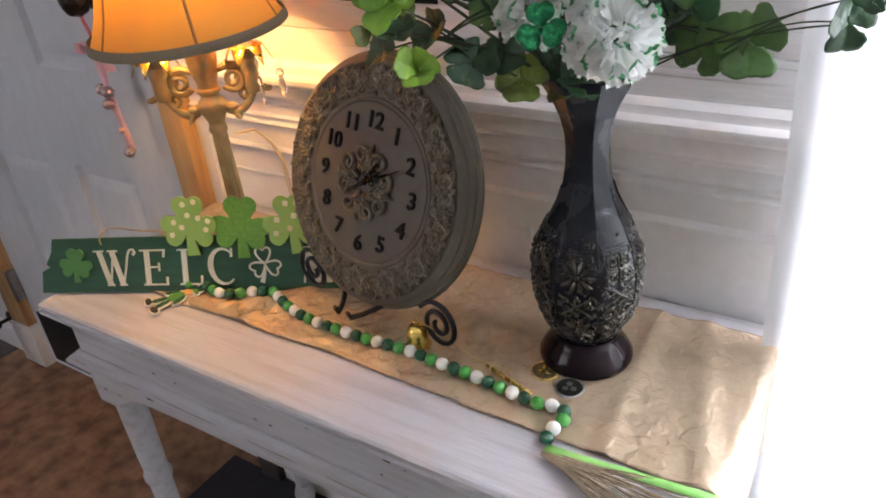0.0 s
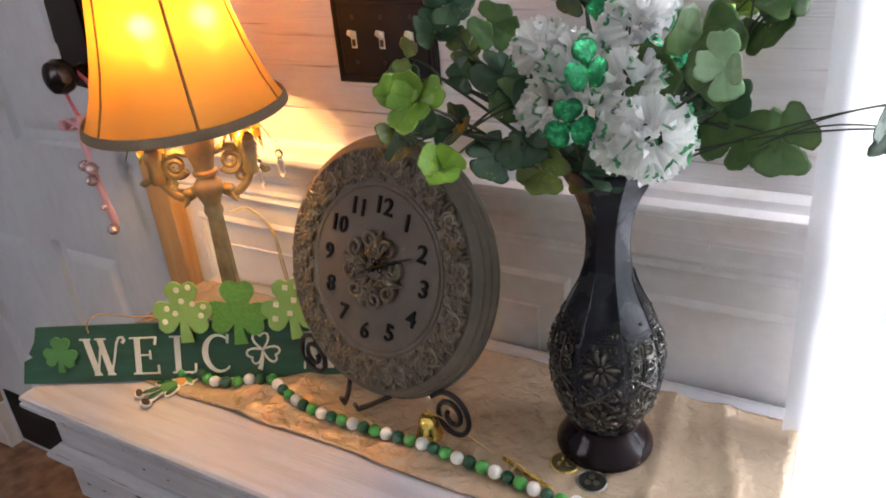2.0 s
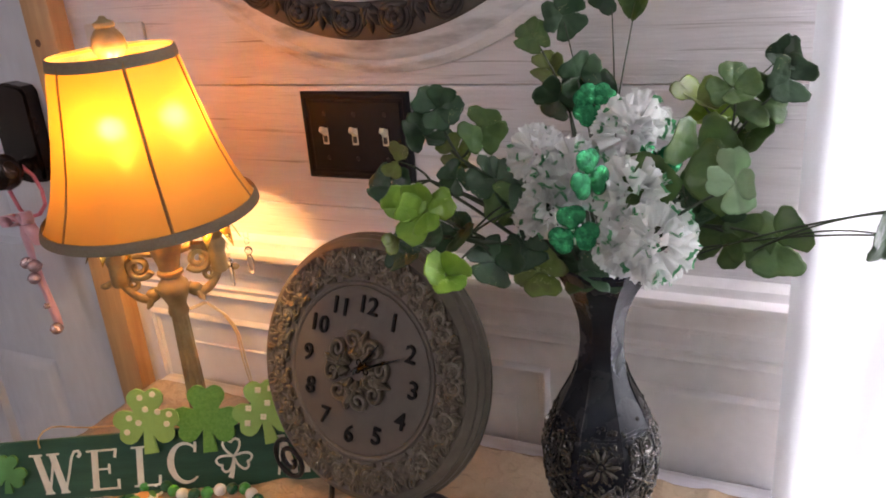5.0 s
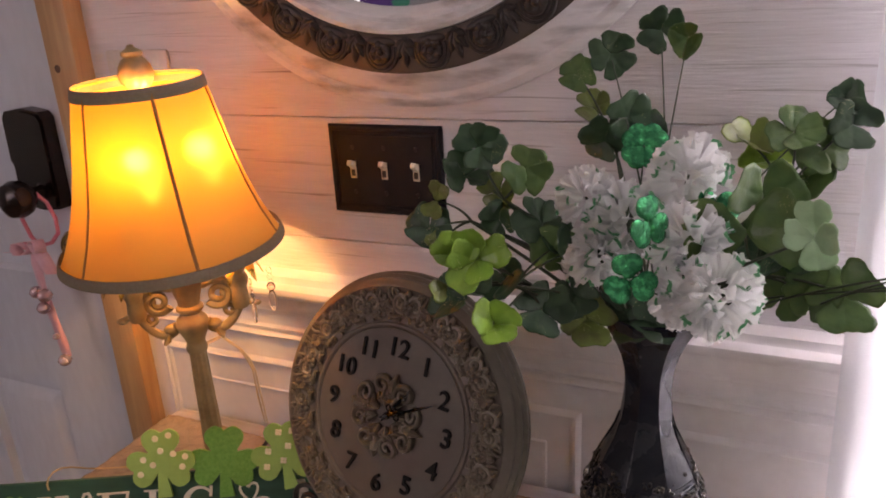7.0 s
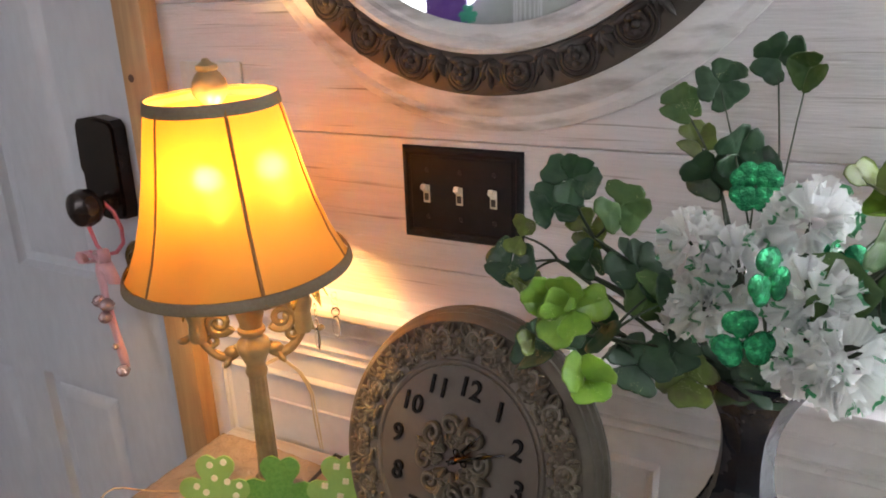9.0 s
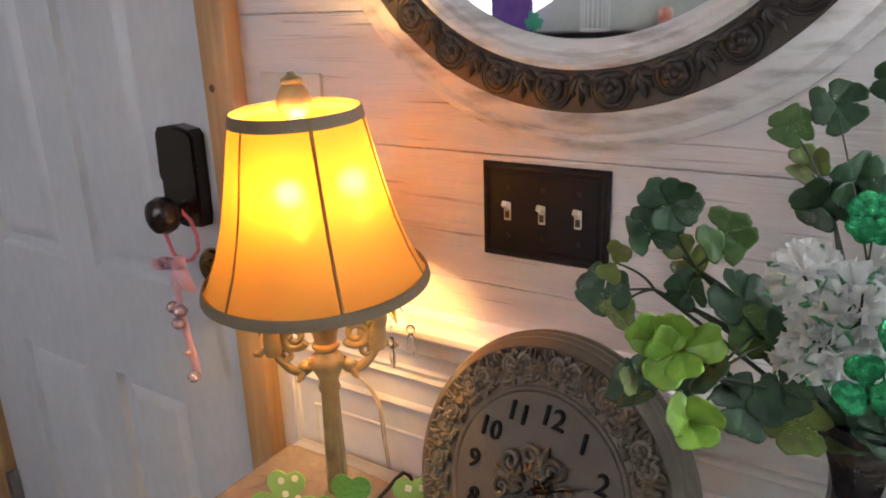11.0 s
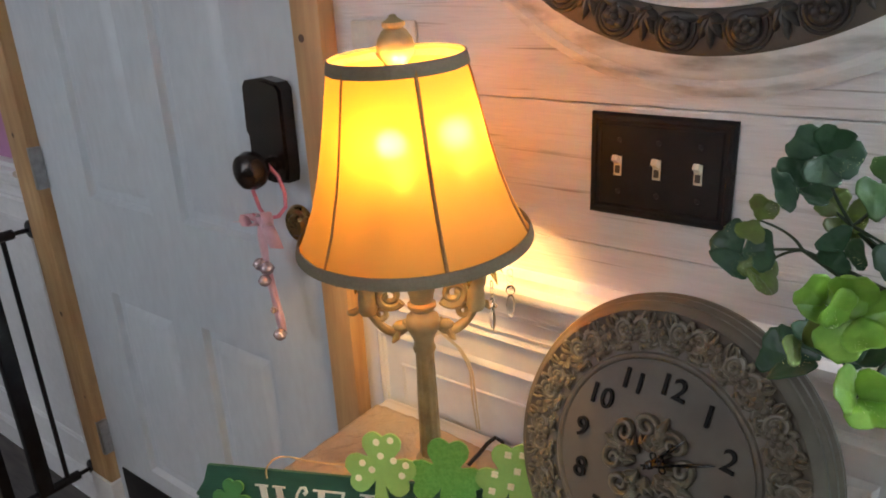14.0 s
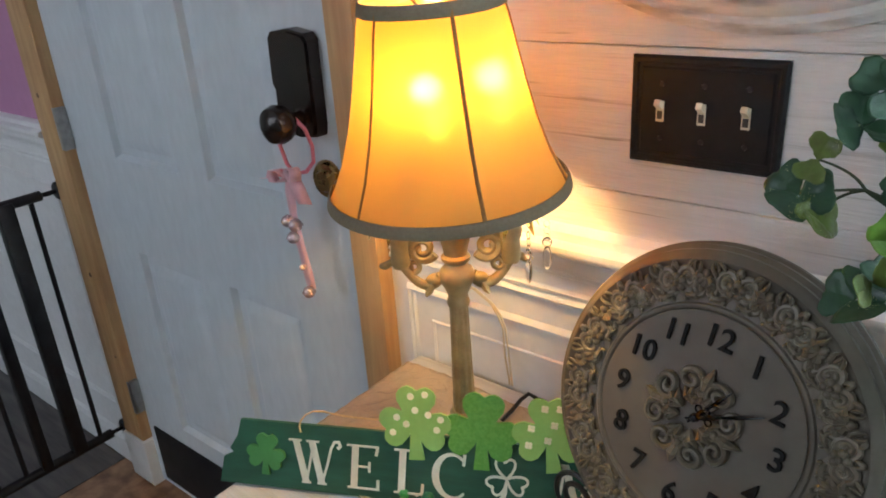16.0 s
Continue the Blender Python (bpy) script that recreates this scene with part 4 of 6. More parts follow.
for k in range(6):
    a = -0.63 + k * math.pi / 3
    Geo().tube([((r + 0.0008) * math.cos(a), (r + 0.0008) * math.sin(a), z) for r, z in PROF], 0.0021 if k == 0 else 0.0013, 6, sm, flat=0.5).ob("rib", "shade_rib", sh, "taupe braid rib")
Geo().lathe([(0.1350, -0.003), (0.1364, -0.002), (0.1352, 0.004), (0.1325, 0.010), (0.1310, 0.010), (0.1332, 0.0)], 96, sm, closed=True).ob("lower_braid", "shade_trim", sh, "taupe braid band")
Geo().lathe([(0.0748, 0.192), (0.0764, 0.193), (0.0738, 0.206), (0.0722, 0.206), (0.0735, 0.193)], 96, sm, closed=True).ob("upper_braid", "shade_trim", sh, "taupe braid band")
spider = Geo()
for k in range(3):
    a = 0.5 + k * 2.094
    spider.tube([(0, 0, 0.187), (0.04 * math.cos(a), 0.04 * math.sin(a), 0.189), (0.073 * math.cos(a), 0.073 * math.sin(a), 0.198)], 0.0016, 6, sm)
spider.ob("spider", "brass", sh)
Geo().lathe([(0, 0.186), (0.011, 0.186), (0.013, 0.190), (0.009, 0.194), (0.014, 0.199), (0.0195, 0.208), (0.0200, 0.214), (0.0180, 0.222), (0.0135, 0.229), (0.0100, 0.232), (0.0125, 0.2345), (0.0120, 0.238), (0.0050, 0.242), (0.0035, 0.245), (0, 0.246)], 32, sm).ob("finial", "lamp_body", lampst, "acorn-shaped finial")
for bx, by in BULBS:
    Geo().lathe([(0, 0.078), (0.007, 0.078), (0.008, 0.088), (0.013, 0.102), (0.0145, 0.114), (0.010, 0.130), (0.004, 0.141), (0, 0.143)], 18, sm @ pose(bx, by, 0)).ob("bulb", "bulb", lampst, "glowing candle bulb")
    Geo().tube([(bx * 0.3, by * 0.3, 0.02), (bx, by, 0.04), (bx, by, 0.080)], 0.008, 10, sm).ob("bulb_socket", "cord_cream", lampst)
for off in (0.0, 0.0045):
    Geo().tube([(-0.085 + off, 0.100, 0.160), (-0.092 + off, 0.144, 0.151), (-0.072 + off, 0.145, 0.140), (-0.058 + off, 0.146, 0.131), (-0.047 + off * 1.2, 0.146, 0.115), (-0.039 + off, 0.146, 0.098), (-0.037 + off * 1.5, 0.146, 0.051), (-0.030 + off, 0.146, 0.004)], 0.0016, 6).ob("cord", "cord_cream", lampst, "cream lamp cord")

# ---- wall fittings ----
plate = thing("light_switch", pose(0.532, 0.0, 1.2155), "black three-gang switch plate with almond toggles", "light switch")
W2, H2 = 0.082, 0.0595
rings = [(0, 0), (0.0, 0.003), (0.003, 0.006), (0.007, 0.0065), (0.009, 0.005), (0.012, 0.005), (0.014, 0.0062)]
vs, fs = [], []
for off, dep in rings:
    vs += [(-W2 + off, -dep, -H2 + off), (W2 - off, -dep, -H2 + off), (W2 - off, -dep, H2 - off), (-W2 + off, -dep, H2 - off)]
fs = [(i * 4 + k, i * 4 + (k + 1) % 4, i * 4 + 4 + (k + 1) % 4, i * 4 + 4 + k) for i in range(len(rings) - 1) for k in range(4)] + [(0, 3, 2, 1), (24, 25, 26, 27)]
Geo().add(vs, fs).ob("plate", "black_matte", plate, "black stepped-edge plate", angle=20)
for x in (-0.046, 0.0, 0.046):
    tg = Geo().box(-0.0046, -0.0072, -0.0115, 0.0046, -0.0058, 0.0115, 0.0006).ob("toggle_frame", "toggle", plate, "almond toggle surround")
    tg.location = (x - 0.001, 0, 0.0)
    Geo().box(-0.0030, -0.0077, -0.0085, 0.0030, -0.0071, 0.0005, 0.0002).ob("toggle_slot", "wear_shade", tg, "dark slot below the lever")
    t2 = Geo().box(-0.0036, -0.0135, 0.0, 0.0036, 0.0, 0.0072, 0.0012, pose(0, -0.0068, 0.0015, -32)).ob("toggle", "toggle", tg, "almond toggle lever")
    for z in (0.030, -0.030):
        sc = Geo().lathe([(0, 0), (0.0032, 0), (0.0028, 0.0012), (0, 0.0015)], 12, pose(x, -0.0060, z, 90)).ob("screw", "black_metal", plate)
outlet = thing("wall_plate", pose(0.139, 0, 1.318), "blank white plastic wall plate behind the lamp", "wall plate")
Geo().box(-0.058, -0.006, -0.057, 0.058, 0.0, 0.057, 0.003).ob("plate", "plate_white", outlet)

# ---- round mirror with a carved frame ----
mir = thing("round_mirror", pose(0.5795, 0, 1.665), "round mirror in whitewashed frame with dark carved ring", "mirror")
toward = pose(0, 0, 0, 90)
Geo().lathe([(0.367, 0.0), (0.366, 0.007), (0.356, 0.012), (0.349, 0.011), (0.346, 0.015), (0.338, 0.022), (0.328, 0.027), (0.322, 0.028), (0.320, 0.004)], 144, toward, closed=True).ob("outer_frame", "mirror_white", mir, "whitewashed worn outer moulding", angle=30)
Geo().lathe([(0.3225, 0.010), (0.323, 0.029), (0.318, 0.032), (0.300, 0.033), (0.284, 0.034), (0.2785, 0.031), (0.2785, 0.010)], 144, toward, closed=True).ob("carved_ring", "mirror_band", mir, "dark brown ring carved with rosettes", angle=30)
Geo().lathe([(0.278, 0.008), (0.2775, 0.034), (0.272, 0.036), (0.264, 0.033), (0.260, 0.027), (0.256, 0.026), (0.250, 0.020), (0.2465, 0.012), (0.2465, 0.008)], 144, toward, closed=True).ob("inner_frame", "mirror_white", mir, "whitewashed worn inner moulding", angle=30)
Geo().lathe([(0, 0.008), (0.2495, 0.008), (0.2495, 0.0125), (0, 0.0125)], 96, toward).ob("mirror_glass", "mirror", mir, "clear mirror glass")


def rosette():
    """A rose under a hood that opens towards the glass."""
    g = Geo()
    s = [(x, y, 0.0) for x, y in spiral(0, 0, 0.0120, 0.003, 0, 1.9, 40)]
    g.tube(s, [0.0040 - 0.0014 * i / 40 for i in range(41)], 8, pose(0, 0, 0.001))
    for rr, w in ((0.0170, 0.0030), (0.0215, 0.0024)):
        g.tube([(rr * math.cos(radians(a)), rr * 1.04 * math.sin(radians(a)) - 0.001, 0) for a in range(-28, 209, 12)], w, 7)
    for k in range(5):
        a = k * 2 * math.pi / 5
        g.ball((0.0085 * math.cos(a), 0.0085 * math.sin(a), 0.001), 0.0062, 9, 6, (1, 1, 0.7))
    g.ball((0, 0, 0.003), 0.005, 9, 6)
    g.ball((0, -0.012, 0), 0.012, 12, 6, (1.7, 0.5, 0.25))
    return g


def leaf_point():
    g = Geo()
    for a, ln in ((0, 0.031), (26, 0.024), (-26, 0.024), (62, 0.015), (-62, 0.015)):
        q = pose(0, -0.014, 0, 0, 0, a)
        g.tube([(0, -0.004, 0), (0, ln * 0.4, 0.002), (0, ln * 0.8, 0.0015), (0, ln, 0)], [0.0035, 0.0060, 0.0036, 0.0006], 8, q, flat=0.6)
    return g


ros = lp = None
NR = 28
for k in range(NR):
    a = 360 / NR * k + 8.06
    m = toward @ pose(0, 0, 0, 0, 0, a) @ pose(0.2985, 0, 0.0335, 0, 0, -90)
    m2 = toward @ pose(0, 0, 0, 0, 0, a + 180 / NR) @ pose(0.2985, 0, 0.0335, 0, 0, -90)
    if ros is None:
        ros, lp = rosette().ob("rosette", "mirror_dark", mir), leaf_point().ob("carved_leaf", "mirror_dark", mir)
        ros.matrix_basis, lp.matrix_basis = m, m2
    else:
        share("rosette", ros, mir, m)
        share("carved_leaf", lp, mir, m2)

# ---- welcome sign leaning back ----
sign = thing("welcome_sign", pose(0.088, -0.390, TOP + 0.0035, 0, 0, 25.8) @ pose(0, 0, 0, -16), "dark green wooden welcome sign with cut-out shamrocks", "sign")
board = [(0.0, 0.0), (0.57, 0.0), (0.565, 0.083), (0.30, 0.0855), (0.031, 0.0850), (0.026, 0.064), (0.015, 0.046), (0.020, 0.041), (0.006, 0.034)]
Geo().extrude(board, 0.006, pose(0, 0.006, 0)).ob("board", "green_board", sign, "dark green painted board", smooth=False)


def ribbon(g, pts, widths, y=-0.0011, d=0.0012):
    """A flat stroke along points in x, z with its own width at each."""
    ps = [Vector((p[0], p[1])) for p in pts]
    n = len(ps)
    w = widths if isinstance(widths, (list, tuple)) else [widths] * n
    lft, rgt = [], []
    for i, p in enumerate(ps):
        t = (ps[min(i + 1, n - 1)] - ps[max(i - 1, 0)]).normalized()
        q = Vector((-t.y, t.x)) * (w[i] / 2)
        lft.append(p + q)
        rgt.append(p - q)
    for i in range(n - 1):
        quad = [lft[i], lft[i + 1], rgt[i + 1], rgt[i]]
        vs = [(p.x, y, p.y) for p in quad] + [(p.x, y + d, p.y) for p in quad]
        g.add(vs, [(0, 1, 2, 3), (7, 6, 5, 4), (0, 4, 5, 1), (1, 5, 6, 2), (2, 6, 7, 3), (3, 7, 4, 0)])
    return g


def bar(g, x0, z0, x1, z1, w):
    return ribbon(g, [(x0, z0), (x1, z1)], w)


B, T = 0.0115, 0.0650
w_ = Geo()
bar(w_, 0.1055, T, 0.1180, B, 0.0085)
bar(w_, 0.1180, B, 0.1290, T, 0.0030)
bar(w_, 0.1265, T, 0.1385, B, 0.0085)
ribbon(w_, [(0.1385, B), (0.146, 0.036), (0.1515, 0.058), (0.156, 0.0665), (0.1615, 0.067), (0.1635, 0.062), (0.160, 0.0585)], [0.003, 0.003, 0.0032, 0.0035, 0.004, 0.0045, 0.005])
for x in (0.1045, 0.1275):
    bar(w_, x - 0.0085, T, x + 0.0085, T, 0.0024)
bar(w_, 0.112, B, 0.124, B, 0.0024), bar(w_, 0.1325, B, 0.1445, B, 0.0024)
e_ = Geo()


def letter_e(g, x):
    bar(g, x, B, x + 0.003, T, 0.0085)
    bar(g, x - 0.008, T, x + 0.032, T, 0.0024), bar(g, x - 0.008, B, x + 0.031, B, 0.0024), bar(g, x, 0.039, x + 0.021, 0.039, 0.0024)
    bar(g, x + 0.0315, T + 0.0012, x + 0.0290, T - 0.011, 0.0036), bar(g, x + 0.0305, B - 0.0012, x + 0.031, B + 0.012, 0.0036), bar(g, x + 0.020, 0.0325, x + 0.0205, 0.0455, 0.003)
    return g


letter_e(e_, 0.180)
l_ = Geo()
bar(l_, 0.240, B, 0.243, T, 0.0085), bar(l_, 0.232, T, 0.252, T, 0.0024), bar(l_, 0.231, B, 0.266, B, 0.0024), bar(l_, 0.2655, B - 0.0012, 0.267, B + 0.013, 0.0036)
c_ = Geo()
ca = [(0.303 + 0.0205 * math.cos(radians(a)), 0.0383 + 0.0270 * math.sin(radians(a))) for a in range(48, 318, 12)]
ribbon(c_, ca, [0.0028 + 0.0062 * math.exp(-((i - 11) / 5.5) ** 2) for i in range(len(ca))])
bar(c_, 0.3180, 0.0665, 0.3165, 0.0525, 0.0036)
m_ = Geo()
bar(m_, 0.426, B, 0.434, T, 0.003), bar(m_, 0.434, T, 0.448, B, 0.0085), bar(m_, 0.448, B, 0.464, T, 0.003), bar(m_, 0.464, B, 0.464, T, 0.0085), bar(m_, 0.428, T, 0.438, T, 0.0024)
e2 = letter_e(Geo(), 0.492)
for g in (w_, e_, l_, c_, m_, e2):
    g.ob("letter", "letter", sign, "cream painted serif letter", smooth=False)
o_ = Geo()
for a in (95, -25, 215):
    cx, cz = 0.3675 + 0.0135 * math.cos(radians(a)), 0.0420 + 0.0135 * math.sin(radians(a))
    heart = []
    for i in range(25):
        q = 2 * math.pi * i / 24
        hx, hz = 0.80 * (math.sin(q) ** 3), (13 * math.cos(q) - 5 * math.cos(2 * q) - 2 * math.cos(3 * q)) / 16
        d = radians(a - 90)
        heart.append((cx + 0.0145 * (hx * math.cos(d) - hz * math.sin(d)), cz + 0.0145 * (hx * math.sin(d) + hz * math.cos(d))))
    ribbon(o_, heart, 0.0030)
ribbon(o_, [(0.3675, 0.040), (0.366, 0.026), (0.361, 0.0125)], [0.002, 0.0045, 0.0075])
o_.ob("shamrock_outline", "letter", sign, "cream outlined shamrock standing for a letter", smooth=False)


def cutout(x, z, size, mat, y, label, turn=0.0):
    m = pose(x, y, z, 0, turn, 0)
    return Geo().extrude(clover_outline(size), 0.004, m).ob("shamrock", mat, sign, label, smooth=False), m


cutout(0.0655, 0.0450, 0.052, "clover_mid", -0.0002, "small painted mid-green shamrock", 6)
s2, _ = cutout(0.3380, 0.1000, 0.091, "clover_glitter", -0.001, "glittered green wooden shamrock", 4)
s1, m1 = cutout(0.2590, 0.1040, 0.088, "clover_light", -0.003, "light green shamrock with cream dots", 2)
s3, m3 = cutout(0.4160, 0.1030, 0.086, "clover_light", -0.003, "light green shamrock with pale flowers", -3)
for x, z in ((-0.006, 0.030), (0.011, 0.034), (0.0, 0.014), (-0.022, 0.003), (0.016, 0.010), (0.031, 0.006), (-0.010, -0.004), (0.027, -0.007), (-0.026, -0.016)):
    Geo().lathe([(0, 0), (0.0042, 0), (0.0040, 0.0006), (0, 0.0008)], 14, m1 @ pose(x, -0.0041, z, 90)).ob("dot", "cream", s1, "cream dot")
for x, z in ((-0.004, 0.029), (0.013, 0.029), (0.006, 0.010), (-0.020, 0.006), (0.026, -0.005), (-0.002, -0.008), (-0.024, -0.014)):
    fl = Geo()
    for k in range(4):
        fl.lathe([(0, 0), (0.0024, 0), (0.0022, 0.0006), (0, 0.0008)], 8, m3 @ pose(x + 0.0026 * math.cos(k * 1.571 + 0.6), -0.0041, z + 0.0026 * math.sin(k * 1.571 + 0.6), 90))
    fl.ob("flower_dot", "cream", s3, "small pale four-petalled flower")
Geo().tube([(0.112, -0.001, 0.075), (0.111, -0.002, 0.083), (0.1125, -0.001, 0.090), (0.117, 0.004, 0.0965), (0.124, 0.011, 0.099), (0.134, 0.018, 0.097), (0.15, 0.024, 0.092), (0.17, 0.028, 0.089), (0.20, 0.03, 0.088), (0.26, 0.03, 0.095)], 0.0012, 6).ob("hanging_twine", "twine", sign, "jute twine hanger")

# ---- mantel clock on a wire easel ----
cm = pose(0.615, -0.197, 0.979, 0, 0, -9) @ pose(0, 0, 0, -18) @ pose(0, 0, 0, 0, 4.2, 0)
clock = thing("round_clock", cm, "round antique bronze clock with scrolled relief border", "clock")
out = pose(0, 0, 0, 90)
Geo().lathe([(0, -0.036), (0.150, -0.036), (0.161, -0.033), (0.1655, -0.027), (0.1655, -0.021), (0.1625, -0.018), (0.1625, -0.013), (0.1585, -0.009), (0.1580, -0.005), (0.1540, -0.003), (0.1520, 0.000), (0.1490, 0.0012), (0.1470, 0.0005),
             (0.1455, -0.0005), (0.1085, -0.0002), (0.1068, 0.0014), (0.1045, 0.0016), (0.1025, 0.0008), (0.1015, 0.0), (0, 0.0)], 128, out).ob("case", "clock_body", clock, "stepped bronze-brown case", angle=35)
Geo().lathe([(0, 0.0003), (0.1012, 0.0003), (0.1010, 0.0009), (0, 0.0009)], 96, out).ob("dial", "clock_face", clock, "plain brown dial")
for h in range(1, 13):
    a = radians(90 - 30 * h)
    n = text_geo(str(h), 0.0300, 0.0012, pose(0.0800 * math.cos(a), -0.0022, 0.0800 * math.sin(a), 90), offset=0.0003)
    n.ob("numeral", "numeral", clock, "raised black numeral", smooth=False)


def acanthus(g, x, z, ang, ln, w, curl):
    """A fat leaf that rises from the ground and rolls over at its tip."""
    pts, rad = [], []
    for i in range(9):
        u = i / 8
        a = radians(ang) + curl * u * u
        x += ln / 8 * math.cos(a)
        z += ln / 8 * math.sin(a)
        pts.append((x, -0.0004 - 0.0030 * math.sin(u * 2.6), z))
        rad.append(w * (0.30 + 0.75 * math.sin(math.pi * min(1, u * 0.9 + 0.1))) * (1 if u < 0.9 else 0.6))
    g.tube(pts, rad, 7, flat=0.8)


def relief_spray():
    """Acanthus scrolls to one side of a flower."""
    g = Geo()
    s = [(x, -0.0004, z) for x, z in spiral(0.0095, 0.0025, 0.0085, 0.0016, 150, -1.55, 26)]
    g.tube(s, [0.0023 - 0.0009 * i / 26 for i in range(27)], 7)
    s = [(x, -0.0004, z) for x, z in spiral(0.0195, -0.0045, 0.0060, 0.0012, 60, 1.5, 20)]
    g.tube(s, [0.0020 - 0.0007 * i / 20 for i in range(21)], 7)
    for x, z, q, ln, w, c in ((0.004, -0.006, -25, 0.014, 0.0021, 1.3), (0.011, 0.008, 60, 0.010, 0.0020, -1.6), (0.016, 0.004, 25, 0.012, 0.0020, 1.5), (0.012, -0.004, -70, 0.009, 0.0019, 1.2), (0.003, 0.007, 100, 0.009, 0.0019, 1.4), (0.018, 0.006, 95, 0.008, 0.0017, -1.4)):
        acanthus(g, x, z, q, ln, w, c)
    g.ball((0.0135, 0.0006, 0.000), 1.0, 14, 6, (0.0150, 0.0014, 0.0125))
    for x, z in ((0.0095, 0.0025), (0.0195, -0.0045), (0.023, 0.003), (0.006, -0.010)):
        g.ball((x, -0.001, z), 0.0020, 7, 5)
    return g


def relief_flower():
    g = Geo()
    for k in range(5):
        a = k * 2 * math.pi / 5 + 0.3
        g.ball((0.0042 * math.cos(a), -0.0018, 0.0008 + 0.0042 * math.sin(a)), 0.0033, 8, 5, (1, 0.8, 1))
    return g.ball((0, -0.0035, 0.0008), 0.0024, 8, 5)


NM = 14
protos = {}


def place(name, build, parent, m, label):
    if name not in protos:
        protos[name] = build().ob(name, "clock_relief", parent, label)
        protos[name].matrix_basis = m
    else:
        share(name, protos[name], parent, m)


for k in range(NM):
    m = pose(0, -0.0005, 0, 0, 360 / NM * k, 0) @ pose(0, 0, 0.1262)
    place("relief_spray", relief_spray, clock, m @ Matrix.Diagonal((1.12, 1.0, 1.42, 1)), "rubbed gold scroll relief")
    place("relief_spray", relief_spray, clock, m @ Matrix.Diagonal((-1.12, 1.0, 1.42, 1)), "rubbed gold scroll relief")
    place("relief_flower", relief_flower, clock, m @ Matrix.Diagonal((1.3, 1.1, 1.3, 1)), "rubbed gold flower relief")
small = None
for k in range(NM):
    m = pose(0, -0.0005, 0, 0, 360 / NM * (k + 0.5), 0) @ pose(0, 0, 0.1235, 0, 180, 0) @ Matrix.Diagonal((1.3, 1.0, 1.6, 1))
    if small is None:
        g = Geo()
        for q in (-50, -20, 20, 50, 90):
            c, s_ = math.sin(radians(q)), math.cos(radians(q))
            g.tube([(0, -0.0005, -0.006), (0.006 * c, -0.003, -0.006 + 0.006 * s_), (0.011 * c, -0.0008, -0.006 + 0.011 * s_)], [0.0014, 0.0028, 0.0007], 6)
        g.ball((0, -0.002, -0.008), 0.0030, 8, 5)
        small = g.ob("relief_leaf", "clock_relief", clock, "rubbed gold leaf relief")
        small.matrix_basis = m
    else:
        share("relief_leaf", small, clock, m)


def medallion_scroll():
    g = Geo()
    s = [(x, -0.001, z) for x, z in spiral(0.0135, 0.033, 0.0125, 0.0024, 250, -1.55, 30)]
    g.tube(s, [0.0036 - 0.0010 * i / 30 for i in range(31)], 8)
    for q, ln in ((-10, 0.016), (18, 0.020), (46, 0.016)):
        c, s_ = math.sin(radians(q)), math.cos(radians(q))
        g.tube([(0.004, -0.001, 0.012), (0.004 + ln * 0.5 * c, -0.004, 0.012 + ln * 0.5 * s_), (0.004 + ln * c, -0.001, 0.012 + ln * s_)], [0.0018, 0.0036, 0.0008], 7)
    return g


def medallion_leaf():
    g = Geo().tube([(0, -0.001, 0.022), (0, -0.004, 0.040), (0, -0.001, 0.052)], [0.002, 0.0050, 0.0008], 7)
    return g.ball((0, -0.003, 0.027), 0.0042, 9, 6)


for k in range(4):
    m = pose(-0.002, -0.001, 0.0, 0, 90 * k + 8, 0)
    place("medallion_scroll", medallion_scroll, clock, m @ Matrix.Diagonal((1.15, 1.7, 1.0, 1)), "rubbed gold scrolled medallion")
    place("medallion_scroll", medallion_scroll, clock, m @ Matrix.Diagonal((-1.15, 1.4, 1.0, 1)), "rubbed gold scrolled medallion")
    place("medallion_leaf", medallion_leaf, clock, m @ Matrix.Diagonal((1.1, 1.4, 1.0, 1)), "rubbed gold medallion leaf")


def hand(angle, length, width):
    g = Geo()
    pts = [(0, -0.008), (0, 0.0), (0, length * 0.22), (0, length * 0.42), (0, length * 0.62), (0, length)]
    ribbon(g, pts, [0.002, 0.003, width * 1.5, width * 0.5, width, 0.0007], y=0, d=0.0008)
    for sgn in (1, -1):
        ribbon(g, [(sgn * x, z) for x, z in spiral(0.0045, length * 0.22, 0.0045, 0.002, 180, 0.9, 10)], 0.0014, y=0, d=0.0008)
    return g.ob("hand", "hand_metal", clock, "ornate black clock hand"), pose(0.004, -0.012, 0.004, 0, angle, 0)


for spec in ((62, 0.066, 0.004), (34, 0.046, 0.004)):
    o, m = hand(*spec)
    o.matrix_basis = m @ pose(0, -0.0012 if spec[0] > 50 else 0, 0)
Geo().lathe([(0, 0), (0.0045, 0), (0.004, 0.004), (0.002, 0.006), (0, 0.006)], 16, pose(0.004, -0.009, 0.004, 90)).ob("hand_boss", "hand_metal", clock)

